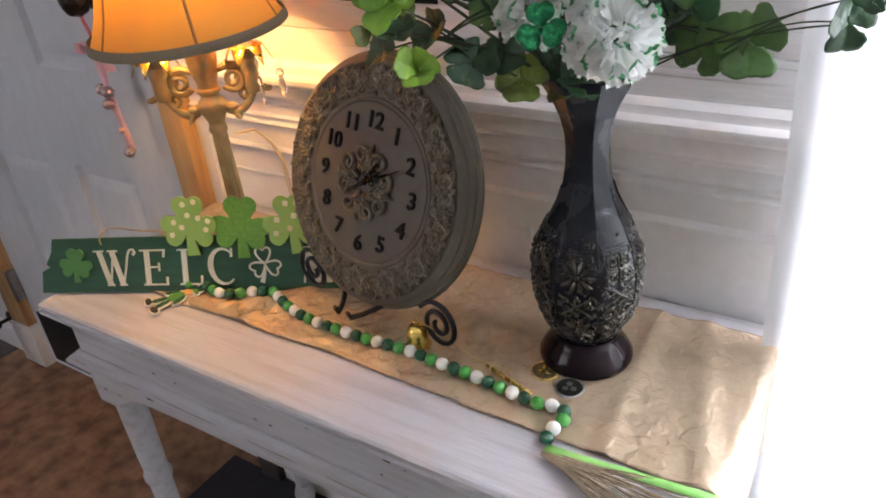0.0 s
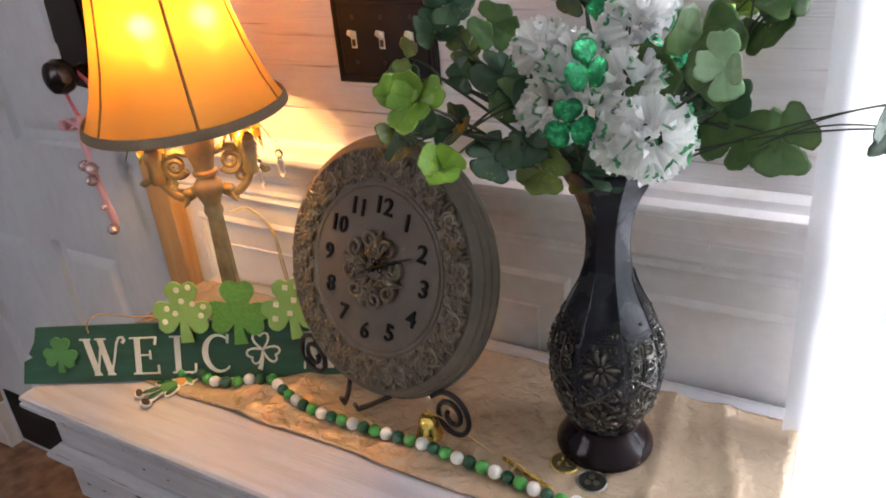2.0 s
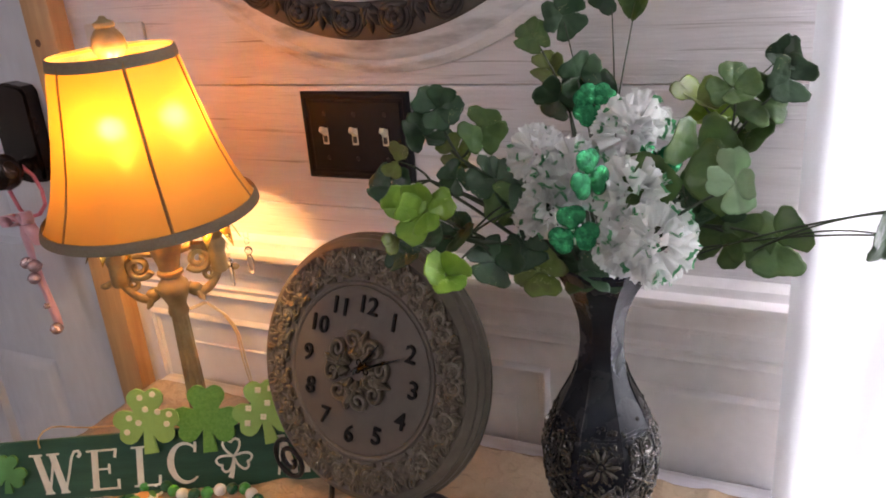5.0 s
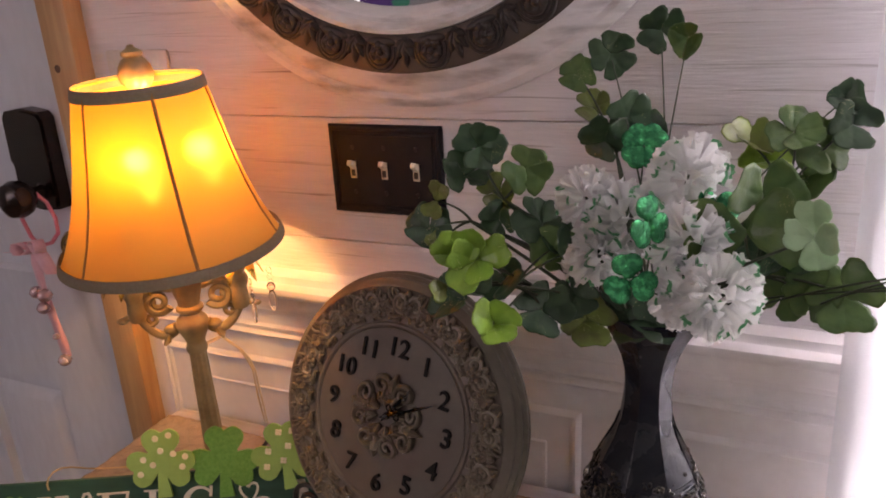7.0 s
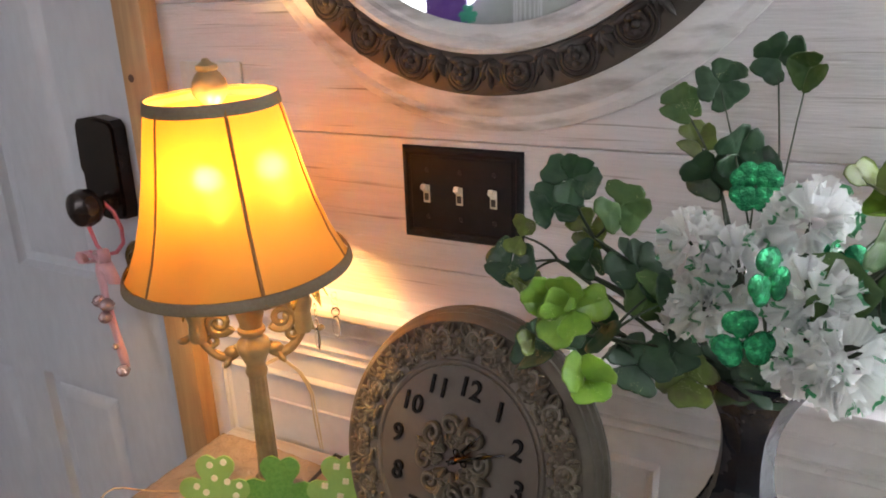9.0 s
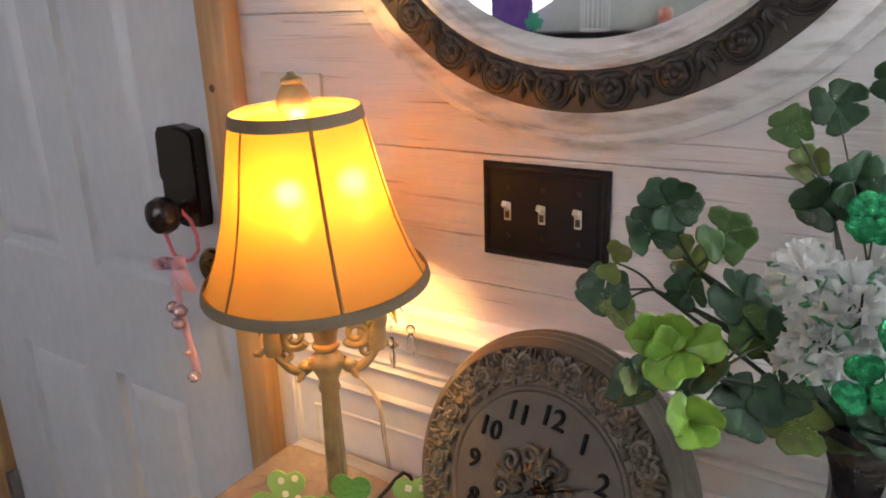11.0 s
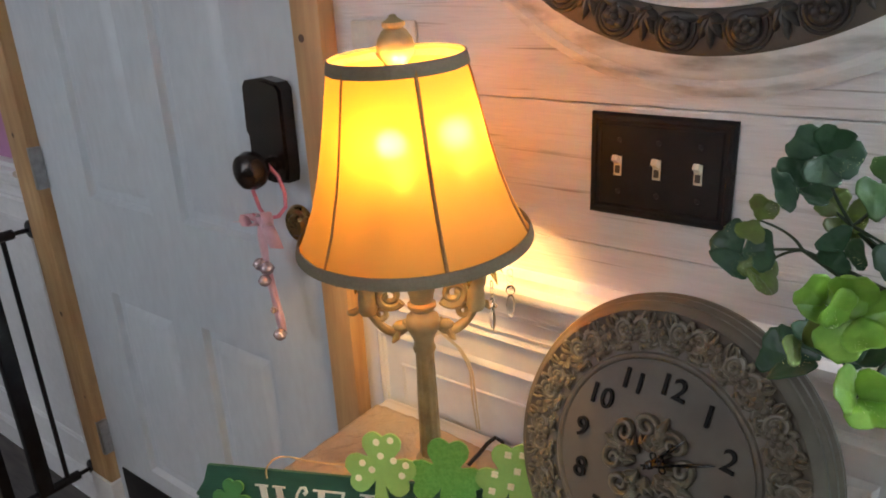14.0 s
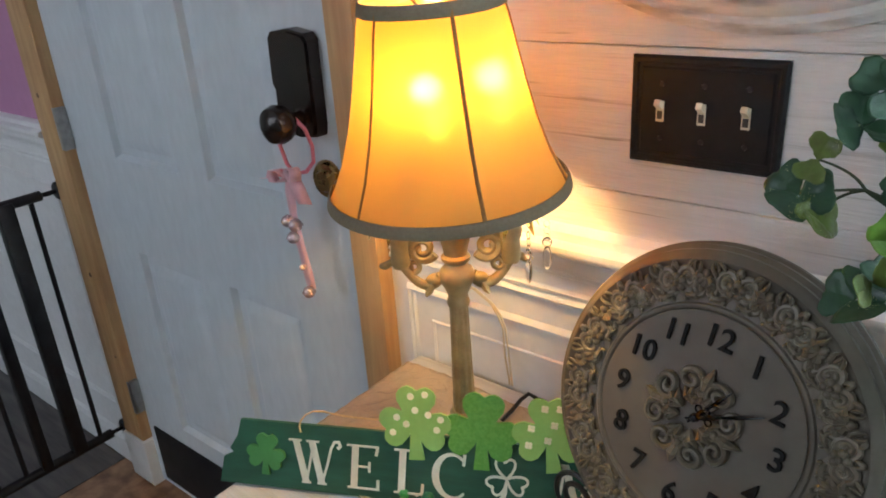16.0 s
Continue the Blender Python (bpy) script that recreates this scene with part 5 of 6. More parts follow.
easel = thing("wire_easel", pose(0.615, -0.197, TOP + 0.003, 0, 0, -9), "black iron easel with spiral feet holding the clock", "easel")
for sgn, nm in ((1, "spiral_foot"), (-1, "spiral_foot")):
    sp = [(x, z) for x, z in spiral(0.0, 0.0, 0.035, 0.007, 150, -2.0, 52)]
    g = Geo()
    pts = [(sgn * (0.121 + x * 0.9), -0.022, 0.0385 + z) for x, z in sp]
    g.tube([(sgn * 0.060, 0.045, 0.21), (sgn * 0.062, 0.022, 0.12), (sgn * 0.074, -0.010, 0.070)] + pts, 0.0034, 8)
    g.ob(nm, "black_metal", easel, "black iron spiral foot")
    Geo().tube([(sgn * 0.074, -0.010, 0.065), (sgn * 0.040, -0.030, 0.044), (sgn * 0.020, -0.058, 0.036), (sgn * 0.012, -0.072, 0.036), (sgn * 0.012, -0.076, 0.046)], [0.0034, 0.0034, 0.0036, 0.004, 0.003], 8).ob("hook", "black_metal", easel, "black iron hook under the clock")
Geo().tube([(0, 0.046, 0.21), (0, 0.075, 0.10), (0, 0.100, 0.003)], 0.0034, 8).ob("back_leg", "black_metal", easel)
Geo().tube([(-0.060, 0.045, 0.21), (0, 0.046, 0.212), (0.060, 0.045, 0.21)], 0.0034, 8).ob("crossbar", "black_metal", easel)

# ---- bead garland ----
TABLE = TOP + 0.0035
route = [(0.304, -0.278), (0.315, -0.268), (0.339, -0.270), (0.360, -0.277), (0.390, -0.267), (0.412, -0.249), (0.441, -0.238), (0.478, -0.254), (0.523, -0.267), (0.561, -0.270), (0.630, -0.270),
         (0.703, -0.266), (0.754, -0.270), (0.800, -0.272), (0.841, -0.277), (0.884, -0.282), (0.912, -0.276), (0.926, -0.284), (0.922, -0.300), (0.918, -0.318), (0.922, -0.340)]
garland = thing("bead_garland", pose(0.62, -0.27, TABLE), "garland of green and white wooden beads lying on the runner", "garland")
R = 0.0082
walk_pts, spots, carry = [Vector((*p, 0)) for p in route], [], 0.0
for a, b in zip(walk_pts, walk_pts[1:]):
    d = (b - a).length
    while carry <= d:
        spots.append(a + (b - a) * (carry / d))
        carry += 2 * R + 0.0004
    carry -= d
base = Vector((0.62, -0.27, 0))
made = {}
random.seed(3)
for i, p in enumerate(spots):
    kind = ("bead_light", "bead_white", "bead_dark")[i % 3]
    m = pose(p.x - base.x, p.y - base.y, R - 0.0002, random.uniform(0, 360), random.uniform(0, 360), 0)
    if kind not in made:
        prof = [(0.0016, -R * 0.93)] + [(R * math.sin(t * math.pi / 12), -R * math.cos(t * math.pi / 12) * 0.95) for t in range(2, 11)] + [(0.0016, R * 0.93)]
        made[kind] = Geo().lathe(prof, 18).ob("bead", kind, garland, {"bead_light": "bright green bead", "bead_white": "white bead", "bead_dark": "dark green bead"}[kind], angle=60)
        made[kind].matrix_basis = m
    else:
        share("bead", made[kind], garland, m)["label"] = made[kind]["label"]
Geo().tube([(p.x - base.x, p.y - base.y, R) for p in spots], 0.0009, 5).ob("string", "twine", garland, "jute string through the beads")
# raffia tassel and green ribbon at the end of the garland
random.seed(8)
tas = Geo()
for k in range(64):
    a = random.uniform(-0.55, 0.10)
    ln = random.uniform(0.11, 0.17)
    x0, y0 = 0.926 + random.uniform(-0.004, 0.004), -0.345 + random.uniform(-0.004, 0.004)
    bend = random.uniform(-0.3, 0.3)
    pts = []
    for j in range(7):
        u = j / 6
        pts.append((x0 + ln * u * math.cos(a + bend * u) - base.x, y0 + ln * u * math.sin(a + bend * u) * 0.75 - base.y, 0.002 + 0.006 * math.sin(u * 3.0) * random.uniform(0.4, 1.0) + (0.004 * (1 - u))))
    tas.tube(pts, 0.0006, 4)
tagged(tas.ob("tassel", "raffia", garland, "frayed brown raffia tassel"), kind="stuff")
rb = Geo()
pts = [(0.924, -0.337), (0.955, -0.336), (0.990, -0.333), (1.03, -0.330), (1.07, -0.327), (1.10, -0.325)]
vs = []
for x, y in pts:
    vs += [(x - base.x, y - 0.006 - base.y, 0.0075), (x - base.x, y + 0.004 - base.y, 0.0085)]
ribbon_ob = rb.add(vs, [(i * 2, i * 2 + 1, i * 2 + 3, i * 2 + 2) for i in range(len(pts) - 1)]).ob("ribbon", "green_ribbon", garland, "bright green woven ribbon")
ribbon_ob.modifiers.new("thickness", "SOLIDIFY").thickness = 0.0008

# ---- small things on the runner ----
charm = thing("flat_charm", pose(0.300, -0.318, TABLE + 0.0005, 0, 0, -22) @ pose(0, 0, 0, -90), "flat white-edged green and orange novelty charm on the table", "charm")


def blob(cx, cz, rx, rz, turn=0.0, n=18):
    c, s_ = math.cos(radians(turn)), math.sin(radians(turn))
    return [(cx + rx * math.cos(2 * math.pi * k / n) * c - rz * math.sin(2 * math.pi * k / n) * s_, cz + rx * math.cos(2 * math.pi * k / n) * s_ + rz * math.sin(2 * math.pi * k / n) * c) for k in range(n)]


CHARM = ((0.000, 0.047, 0.0115, 0.0085, 0, "bead_dark", "green patch"), (0.000, 0.040, 0.0165, 0.0035, 0, "clover_mid", "green patch"), (0.000, 0.030, 0.0095, 0.0075, 0, "orange", "orange patch"),
         (0.000, 0.012, 0.0120, 0.0130, 0, "clover_mid", "green patch"), (0.014, 0.012, 0.0040, 0.0110, 24, "bead_dark", "green patch"), (-0.014, 0.012, 0.0040, 0.0110, -24, "bead_dark", "green patch"),
         (0.007, -0.010, 0.0042, 0.0120, 14, "bead_dark", "green patch"), (-0.007, -0.010, 0.0042, 0.0120, -14, "bead_dark", "green patch"), (0.014, -0.025, 0.0085, 0.0045, 10, "wear_shade", "dark patch"), (-0.014, -0.025, 0.0085, 0.0045, -10, "wear_shade", "dark patch"))
back = Geo()
for k, (x, z, rx, rz, turn, mt, lb) in enumerate(CHARM):
    back.extrude(blob(x, z, rx + 0.0022, rz + 0.0022, turn), 0.0024 + 0.00004 * k, pose(0, 0, 0))
back.ob("backing", "bead_white", charm, "white backing", smooth=False)
for k, (x, z, rx, rz, turn, mt, lb) in enumerate(CHARM):
    Geo().extrude(blob(x, z, rx, rz, turn), 0.0010 + 0.00015 * k, pose(0, -0.0024, 0)).ob("patch", mt, charm, lb, smooth=False)

bell = thing("bell", pose(0.700, -0.243, TABLE) @ Matrix.Diagonal((1.3, 1.3, 1.3, 1)), "small shiny gold bell with jute string", "bell")
Geo().lathe([(0.0105, 0.001), (0.0125, 0.0), (0.0130, 0.002), (0.0112, 0.006), (0.0100, 0.014), (0.0092, 0.020), (0.0075, 0.0235), (0.0035, 0.0255), (0.0, 0.026)], 28).ob("bell_body", "gold", bell)
Geo().ball((0.002, 0.0, 0.0045), 0.0042, 10, 7).ob("clapper", "gold", bell)
Geo().tube([(0.003 * math.cos(a * 0.628), 0, 0.0282 + 0.003 * math.sin(a * 0.628)) for a in range(10)], 0.0007, 6, closed=True).ob("loop", "gold", bell)
Geo().tube([(0, 0, 0.030), (0.012, 0.004, 0.024), (0.035, 0.006, 0.012), (0.065, 0.003, 0.0015), (0.100, 0.004, 0.001)], 0.0007, 5).ob("string", "twine", bell, "thin jute string")
stick = thing("gold_stick", pose(0.836, -0.2545, TABLE, 0, 0, -18), "slim gold-wrapped stick beside the beads", "stick")
Geo().tube([(-0.037, 0, 0.003), (0.0, 0.0, 0.0032), (0.037, 0, 0.003)], [0.0026, 0.003, 0.0022], 8).ob("rod", "gold", stick)
for k in range(6):
    x = -0.030 + 0.012 * k
    Geo().tube([(x + 0.0004 * q, 0.0034 * math.cos(q * 0.785), 0.0032 + 0.0034 * math.sin(q * 0.785)) for q in range(8)], 0.0006, 5, closed=True).ob("wrap", "twine", stick)
M["coin_bronze"] = material("tarnished_coin_face", (0.20, 0.16, 0.09), 0.35, metal=0.6, second=(0.10, 0.09, 0.06), scale=140, bump=0.6, bump_scale=300)
M["coin_dark"] = material("dark_green_coin_face", (0.030, 0.036, 0.026), 0.3, metal=0.5, second=(0.08, 0.08, 0.06), scale=120, bump=0.5, bump_scale=300)
for x, y, face, lb in ((0.867, -0.219, "coin_bronze", "gold souvenir coin lying flat on the runner"), (0.905, -0.234, "coin_dark", "dark green coin with silver rim on the runner")):
    coin = thing("coin", pose(x, y, TABLE - 0.0006, 1.5, 1.0, 20) @ Matrix.Diagonal((0.9, 0.9, 1, 1)), lb, "coin", "coins on the runner")
    Geo().lathe([(0, 0), (0.0185, 0), (0.0192, 0.0008), (0.0192, 0.0020), (0.0185, 0.0027), (0.0170, 0.0027), (0.0166, 0.0021), (0.0, 0.0021)], 40).ob("rim", "steel" if face == "coin_dark" else "gold", coin)
    Geo().lathe([(0, 0.0021), (0.0165, 0.0021), (0.0163, 0.0024), (0, 0.0024)], 32).ob("face", face, coin)
    star = Geo()
    for k in range(3):
        star.ball((0.006 * math.cos(k * 2.09 + 1.57), 0.006 * math.sin(k * 2.09 + 1.57), 0.0024), 0.0045, 8, 5, (1, 1, 0.16))
    star.ob("emblem", "steel" if face == "coin_dark" else "gold", coin, "raised clover emblem")
cable = thing("loose_cable", pose(0.320, -0.060, TABLE), "short loop of black cable behind the sign", "cable")
Geo().tube([(-0.004, -0.055, 0.0025), (-0.003, -0.030, 0.0027), (-0.002, -0.006, 0.006), (0.004, 0.008, 0.018), (0.012, 0.016, 0.026), (0.022, 0.018, 0.022), (0.030, 0.016, 0.010), (0.040, 0.012, 0.0027), (0.075, 0.010, 0.0025)], 0.0030, 8).ob("cable_sheath", "cord_black", cable)

# ---- jingle strap hanging from the knob ----
strap = thing("jingle_strap", pose(-0.094, -0.05, 1.05), "pink ribbon strap with jingle bells on the knob", "door hanger")
Geo().tube([(-0.006, -0.004, 0.118), (0.018, -0.004, 0.112), (0.034, 0.0, 0.096), (0.040, 0.004, 0.070), (0.036, 0.006, 0.044), (0.018, 0.004, 0.026), (-0.006, 0.0, 0.020), (-0.022, 0.0, 0.034), (-0.028, -0.004, 0.066), (-0.024, -0.006, 0.096)], 0.0032, 8).ob("cord_loop", "pink_cord", strap, "twisted pink cord loop")


def tape(name, pts, w, mat, label):
    g = Geo()
    vs = []
    for x, y, z, tw in pts:
        vs += [(x - w / 2 * math.cos(tw), y - w / 2 * math.sin(tw), z), (x + w / 2 * math.cos(tw), y + w / 2 * math.sin(tw), z)]
    o = g.add(vs, [(i * 2, i * 2 + 1, i * 2 + 3, i * 2 + 2) for i in range(len(pts) - 1)]).ob(name, mat, strap, label, angle=180)
    o.modifiers.new("thickness", "SOLIDIFY").thickness = 0.0006
    return o


tape("strap_ribbon", [(-0.014, -0.004, 0.024, 0.2), (-0.018, -0.006, -0.01, 0.5), (-0.021, -0.004, -0.05, 0.1), (-0.018, -0.004, -0.085, 0.4), (-0.012, -0.003, -0.12, 0.2), (-0.006, -0.003, -0.155, 0.5), (-0.003, -0.003, -0.182, 0.3)], 0.017, "pink_satin", "pale pink satin ribbon")
tape("bow_tail", [(-0.010, -0.006, 0.022, 0.3), (-0.040, -0.010, 0.014, 0.8), (-0.070, -0.010, 0.006, 0.5)], 0.024, "pink_satin", "pale pink bow tail")
tape("bow_tail", [(-0.008, -0.006, 0.022, 0.3), (0.010, -0.012, 0.004, 0.6), (0.026, -0.014, -0.022, 0.4)], 0.024, "pink_satin", "pale pink bow tail")
for sg in (-1, 1):
    tape("bow_loop", [(-0.010 + sg * 0.030 * math.sin(k * 0.52) ** 1, -0.010 - 0.010 * math.sin(k * 1.04 / 2), 0.022 + 0.012 * math.sin(k * 1.04) + 0.004 * sg, 1.2 - 0.5 * k / 6) for k in range(7)], 0.018, "pink_satin", "pale pink bow loop")
for x, z in ((-0.026, 0.022), (0.012, 0.020)):
    Geo().ball((x, -0.012, z), 0.007, 10, 7, (1, 0.7, 1)).ob("bow_rosette", "pink_cord", strap, "small red-pink rosette")
for x, z, r in ((-0.030, -0.062, 0.011), (-0.012, -0.066, 0.012), (-0.022, -0.090, 0.011), (-0.010, -0.142, 0.006), (-0.002, -0.186, 0.011)):
    jb = Geo().ball((x, -0.010, z), r, 14, 9).tube([(x + (r + 0.0002) * math.cos(a * 0.524), -0.010 + (r + 0.0002) * math.sin(a * 0.524), z) for a in range(12)], r * 0.10, 5, closed=True)
    jb.ob("jingle_bell", "bell_pink", strap, "small pale pink jingle bell")

# ---- vase ----
vase = thing("vase", pose(0.896, -0.164, TABLE), "tall dark glazed vase with embossed flower panels", "vase")
VP = [(0.0, 0.0), (0.055, 0.0), (0.0565, 0.004), (0.0555, 0.010), (0.051, 0.017), (0.043, 0.022), (0.036, 0.028), (0.035, 0.034), (0.0395, 0.045), (0.0470, 0.058), (0.0530, 0.072), (0.0590, 0.092), (0.0620, 0.112), (0.0622, 0.132),
      (0.0590, 0.152), (0.0525, 0.172), (0.0440, 0.190), (0.0355, 0.206), (0.0300, 0.219), (0.0262, 0.234), (0.0238, 0.252), (0.0230, 0.268), (0.0242, 0.288), (0.0280, 0.304), (0.0340, 0.320), (0.0410, 0.334), (0.0478, 0.346), (0.0498, 0.352),
      (0.0480, 0.3535), (0.0440, 0.347), (0.0360, 0.332), (0.0280, 0.316), (0.0190, 0.290), (0.0170, 0.26), (0.0, 0.25)]
EDGE = radians(-55)


def facet(a, z):
    """Eight flat sides above the round foot."""
    if z < 0.032:
        return 1.0
    rel = (a - EDGE) % (math.pi / 4) - math.pi / 8
    flat = min(1.0, max(0.30, (z - 0.15) / 0.06))
    return 1 + flat * (1.035 * math.cos(math.pi / 8) / math.cos(rel) - 1)


Geo().lathe([p for p in VP if p[1] >= 0.034 or p[0] == 0.0][1:], 112, wobble=facet).ob("vase_body", "vase", vase, "dark glazed eight-sided body", angle=20)
Geo().lathe([(0, 0), (0.0545, 0.0), (0.0560, 0.003), (0.0555, 0.008), (0.0500, 0.018), (0.0430, 0.028), (0.0390, 0.034), (0.0385, 0.038), (0.0, 0.038)], 64).ob("foot", "vase_foot", vase, "round dark plum-brown foot")


def vase_radius(z):
    for (r0, z0), (r1, z1) in zip(VP[1:], VP[2:]):
        if z0 <= z <= z1 and z1 > z0:
            return r0 + (r1 - r0) * (z - z0) / (z1 - z0)
    return 0.05


def on_vase(a, z, out):
    """A point over the belly: angle, height, distance off the glaze."""
    r = vase_radius(z) * facet(a, max(z, 0.04)) + out
    return (r * math.cos(a), r * math.sin(a), z)


def emboss(kind, a0, z0, size):
    g = Geo()
    def curve(pts, w):
        g.tube([on_vase(a0 + x / 0.058, z0 + z, 0.0012) for x, z in pts], [1.35 * q for q in w] if isinstance(w, list) else 1.5 * w, 6)
    if kind == "flower":
        for k in range(10):
            t = k * math.pi / 5
            pts = [(size * (0.25 + 0.7 * u) * math.cos(t) , size * (0.25 + 0.7 * u) * math.sin(t)) for u in (0, 0.5, 1)]
            curve(pts, [0.0011, 0.0026, 0.0012])
        g.ball(on_vase(a0, z0, 0.0012), 0.0034, 8, 6)
        for k in range(8):
            t = (k + 0.5) * math.pi / 4
            g.ball(on_vase(a0 + size * 1.12 * math.cos(t) / 0.058, z0 + size * 1.12 * math.sin(t), 0.0003), 0.0016, 6, 4)
    elif kind == "scroll":
        for sx in (1, -1):
            for sz in (1, -1):
                curve([(sx * x * size, sz * z * size) for x, z in spiral(0.5, 0.5, 0.46, 0.08, 225, 1.5, 18)], [0.0017 - 0.0006 * i / 18 for i in range(19)])
        curve([(-size * 0.9, 0), (0, 0), (size * 0.9, 0)], 0.0012)
        curve([(0, -size), (0, 0), (0, size)], 0.0012)
        g.ball(on_vase(a0, z0, 0.001), 0.003, 8, 5)
    else:
        for sg in (1, -1):
            curve([(-size, -sg * size * 0.8), (0, 0), (size, sg * size * 0.8)], 0.0013)
        for sx, sz in ((1, 0), (-1, 0), (0, 1), (0, -1)):
            g.ball(on_vase(a0 + sx * size * 0.8 / 0.058, z0 + sz * size * 0.7, 0.0006), 0.0026, 7, 5)
            curve([(sx * size * 0.4 - sz * 0.003, sz * size * 0.4 - sx * 0.003), (sx * size * 0.7, sz * size * 0.7), (sx * size * 0.4 + sz * 0.003, sz * size * 0.4 + sx * 0.003)], 0.0010)
    return g.ob("embossed_" + kind, "vase_relief", vase, "pewter-toned embossed " + kind)


for k in range(8):
    a = EDGE + math.pi / 8 + k * math.pi / 4
    rows_ = ((0.072, 0.0205, "flower"), (0.108, 0.0180, "lattice"), (0.145, 0.0205, "flower")) if k % 2 else ((0.060, 0.0150, "scroll"), (0.089, 0.0180, "scroll"), (0.121, 0.0170, "lattice"), (0.151, 0.0170, "scroll"))
    for z, s, kind in rows_:
        emboss(kind, a, z, s)
    e = Geo()
    e.tube([on_vase(a + math.pi / 8, z, 0.0002) for z in (0.040, 0.05, 0.06, 0.07, 0.085, 0.10, 0.115, 0.13, 0.145, 0.16, 0.172, 0.185, 0.20, 0.215, 0.23)], 0.0008, 6)
    for zz in (0.1690, 0.1725, 0.1760):
        e.tube([on_vase(a + q * 0.06, zz, 0.0002) for q in range(-5, 6)], 0.0008, 6)
    e.ob("panel_rib", "vase", vase, "raised panel rib")
    dots = Geo()
    for q in range(170):
        dots.ball(on_vase(a + random.uniform(-0.36, 0.36), random.uniform(0.045, 0.185), 0.0), random.uniform(0.0010, 0.0028), 6, 4)
    tagged(dots.ob("stipple", "vase_relief", vase, "fine stippled ground"), kind="stuff")

# ---- silk bouquet in the vase ----
bouquet = thing("silk_bouquet", pose(0.893, -0.166, 1.10), "artificial bouquet of green clover sprays and white carnations", "bouquet")
ORI = Vector((0.893, -0.166, 1.10))
EYE_SIDE = Vector((0.98, -0.84, 1.42))
rnd = random.Random(21)


# radius of a heart-shaped leaflet about its middle, from the stalk (0) to the notch (1)
HEART = (0.50, 0.44, 0.40, 0.41, 0.45, 0.51, 0.57, 0.59, 0.55, 0.47, 0.41)


def leaflet(length, width, cup, fold, curl):
    """A heart-shaped leaflet from the origin along +y, its face to +z, folded a little along the middle vein."""
    vs, fs = [(0, 0.5 * length, 0)], []
    segs, rings = 32, 6
    ph = rnd.uniform(0, 6)
    for i in range(1, rings + 1):
        for k in range(segs):
            w = 2 * k / segs
            q = (w if w <= 1 else 2 - w) * 10
            j = min(9, int(q))
            f = q - j
            f = f * f * (3 - 2 * f) * 0.5 + f * 0.5
            r = (HEART[j] * (1 - f) + HEART[j + 1] * f) * (1 + 0.04 * math.sin(5 * math.pi * w + ph) + 0.03 * math.sin(11 * math.pi * w + 2 * ph)) * i / rings
            a = math.pi * w
            vs.append((-math.sin(a) * r * width, length * (0.5 - math.cos(a) * r), 0))
    out = []
    for x, y, z in vs:
        u, t = y / length, 2 * x / width
        out.append((x, y, cup * length * u * u + fold * width * math.sqrt(t * t + 0.02) - curl * length * abs(u) ** 3 + 0.022 * length * math.sin(t * 3 + ph) * u + 0.05 * length * noise.noise((x / length * 3.2 + ph, u * 3.2, ph)) - 0.018 * length * math.exp(-(t / 0.10) ** 2)))
    fs += [(0, 1 + k, 1 + (k + 1) % segs) for k in range(segs)]
    for i in range(rings - 1):
        for k in range(segs):
            p, q = 1 + i * segs + k, 1 + i * segs + (k + 1) % segs
            fs.append((p, p + segs, q + segs, q))
    return out, fs


def facing(p, tilt=0.5, spin=None, toward=None):
    """A pose at p whose +z looks about towards the room."""
    d = ((toward or EYE_SIDE) - Vector(p)).normalized()
    d = (d + Vector((rnd.uniform(-tilt, tilt), rnd.uniform(-tilt, tilt), rnd.uniform(-tilt * 0.4, tilt)))).normalized()
    m = d.to_track_quat("Z", "Y").to_matrix().to_4x4()
    return Matrix.Translation(Vector(p) - ORI) @ m @ pose(0, 0, 0, 0, 0, rnd.uniform(0, 360) if spin is None else spin)


def clover_leaf(p, size, mat, n=3, tilt=0.45, spin=None, label="silk clover leaf", cup=0.12, wide=0.95, lift=(-14, 38)):
    g = Geo()
    m = facing(p, tilt, spin)
    for k in range(n):
        vs, fs = leaflet(size * 0.56 * rnd.uniform(0.82, 1.12), size * (0.80 if n == 3 else 0.64) * wide, cup * rnd.uniform(0.2, 1.8), rnd.uniform(-0.03, 0.12), rnd.uniform(-0.1, 0.30))
        g.add(vs, fs, m @ pose(0, 0, 0, 0, 0, 360 / n * k + rnd.uniform(-14, 14)) @ pose(0, 0, 0, rnd.uniform(*lift), rnd.uniform(-15, 15)))
    o = g.ob("clover_leaf", mat, bouquet, label, angle=180)
    sd = o.modifiers.new("thickness", "SOLIDIFY")
    sd.thickness = 0.0003
    return o


def stem_to(p, start=None, sag=0.3, r=0.0014, mat="stem"):
    a = Vector(start or (0.893 + rnd.uniform(-0.02, 0.02), -0.166 + rnd.uniform(-0.02, 0.02), 1.115))
    b = Vector(p)
    c = a + (b - a) * 0.45 + Vector((0, 0, (b - a).length * sag)) + Vector((rnd.uniform(-0.01, 0.01), rnd.uniform(-0.01, 0.01), 0))
    pts = [a * (1 - u) ** 2 + c * 2 * u * (1 - u) + b * u * u - ORI for u in [i / 9 for i in range(10)]]
    Geo().tube(pts, [r * (1.25 - 0.5 * i / 9) for i in range(10)], 6).ob("stem", mat, bouquet, "thin dark wired stem")


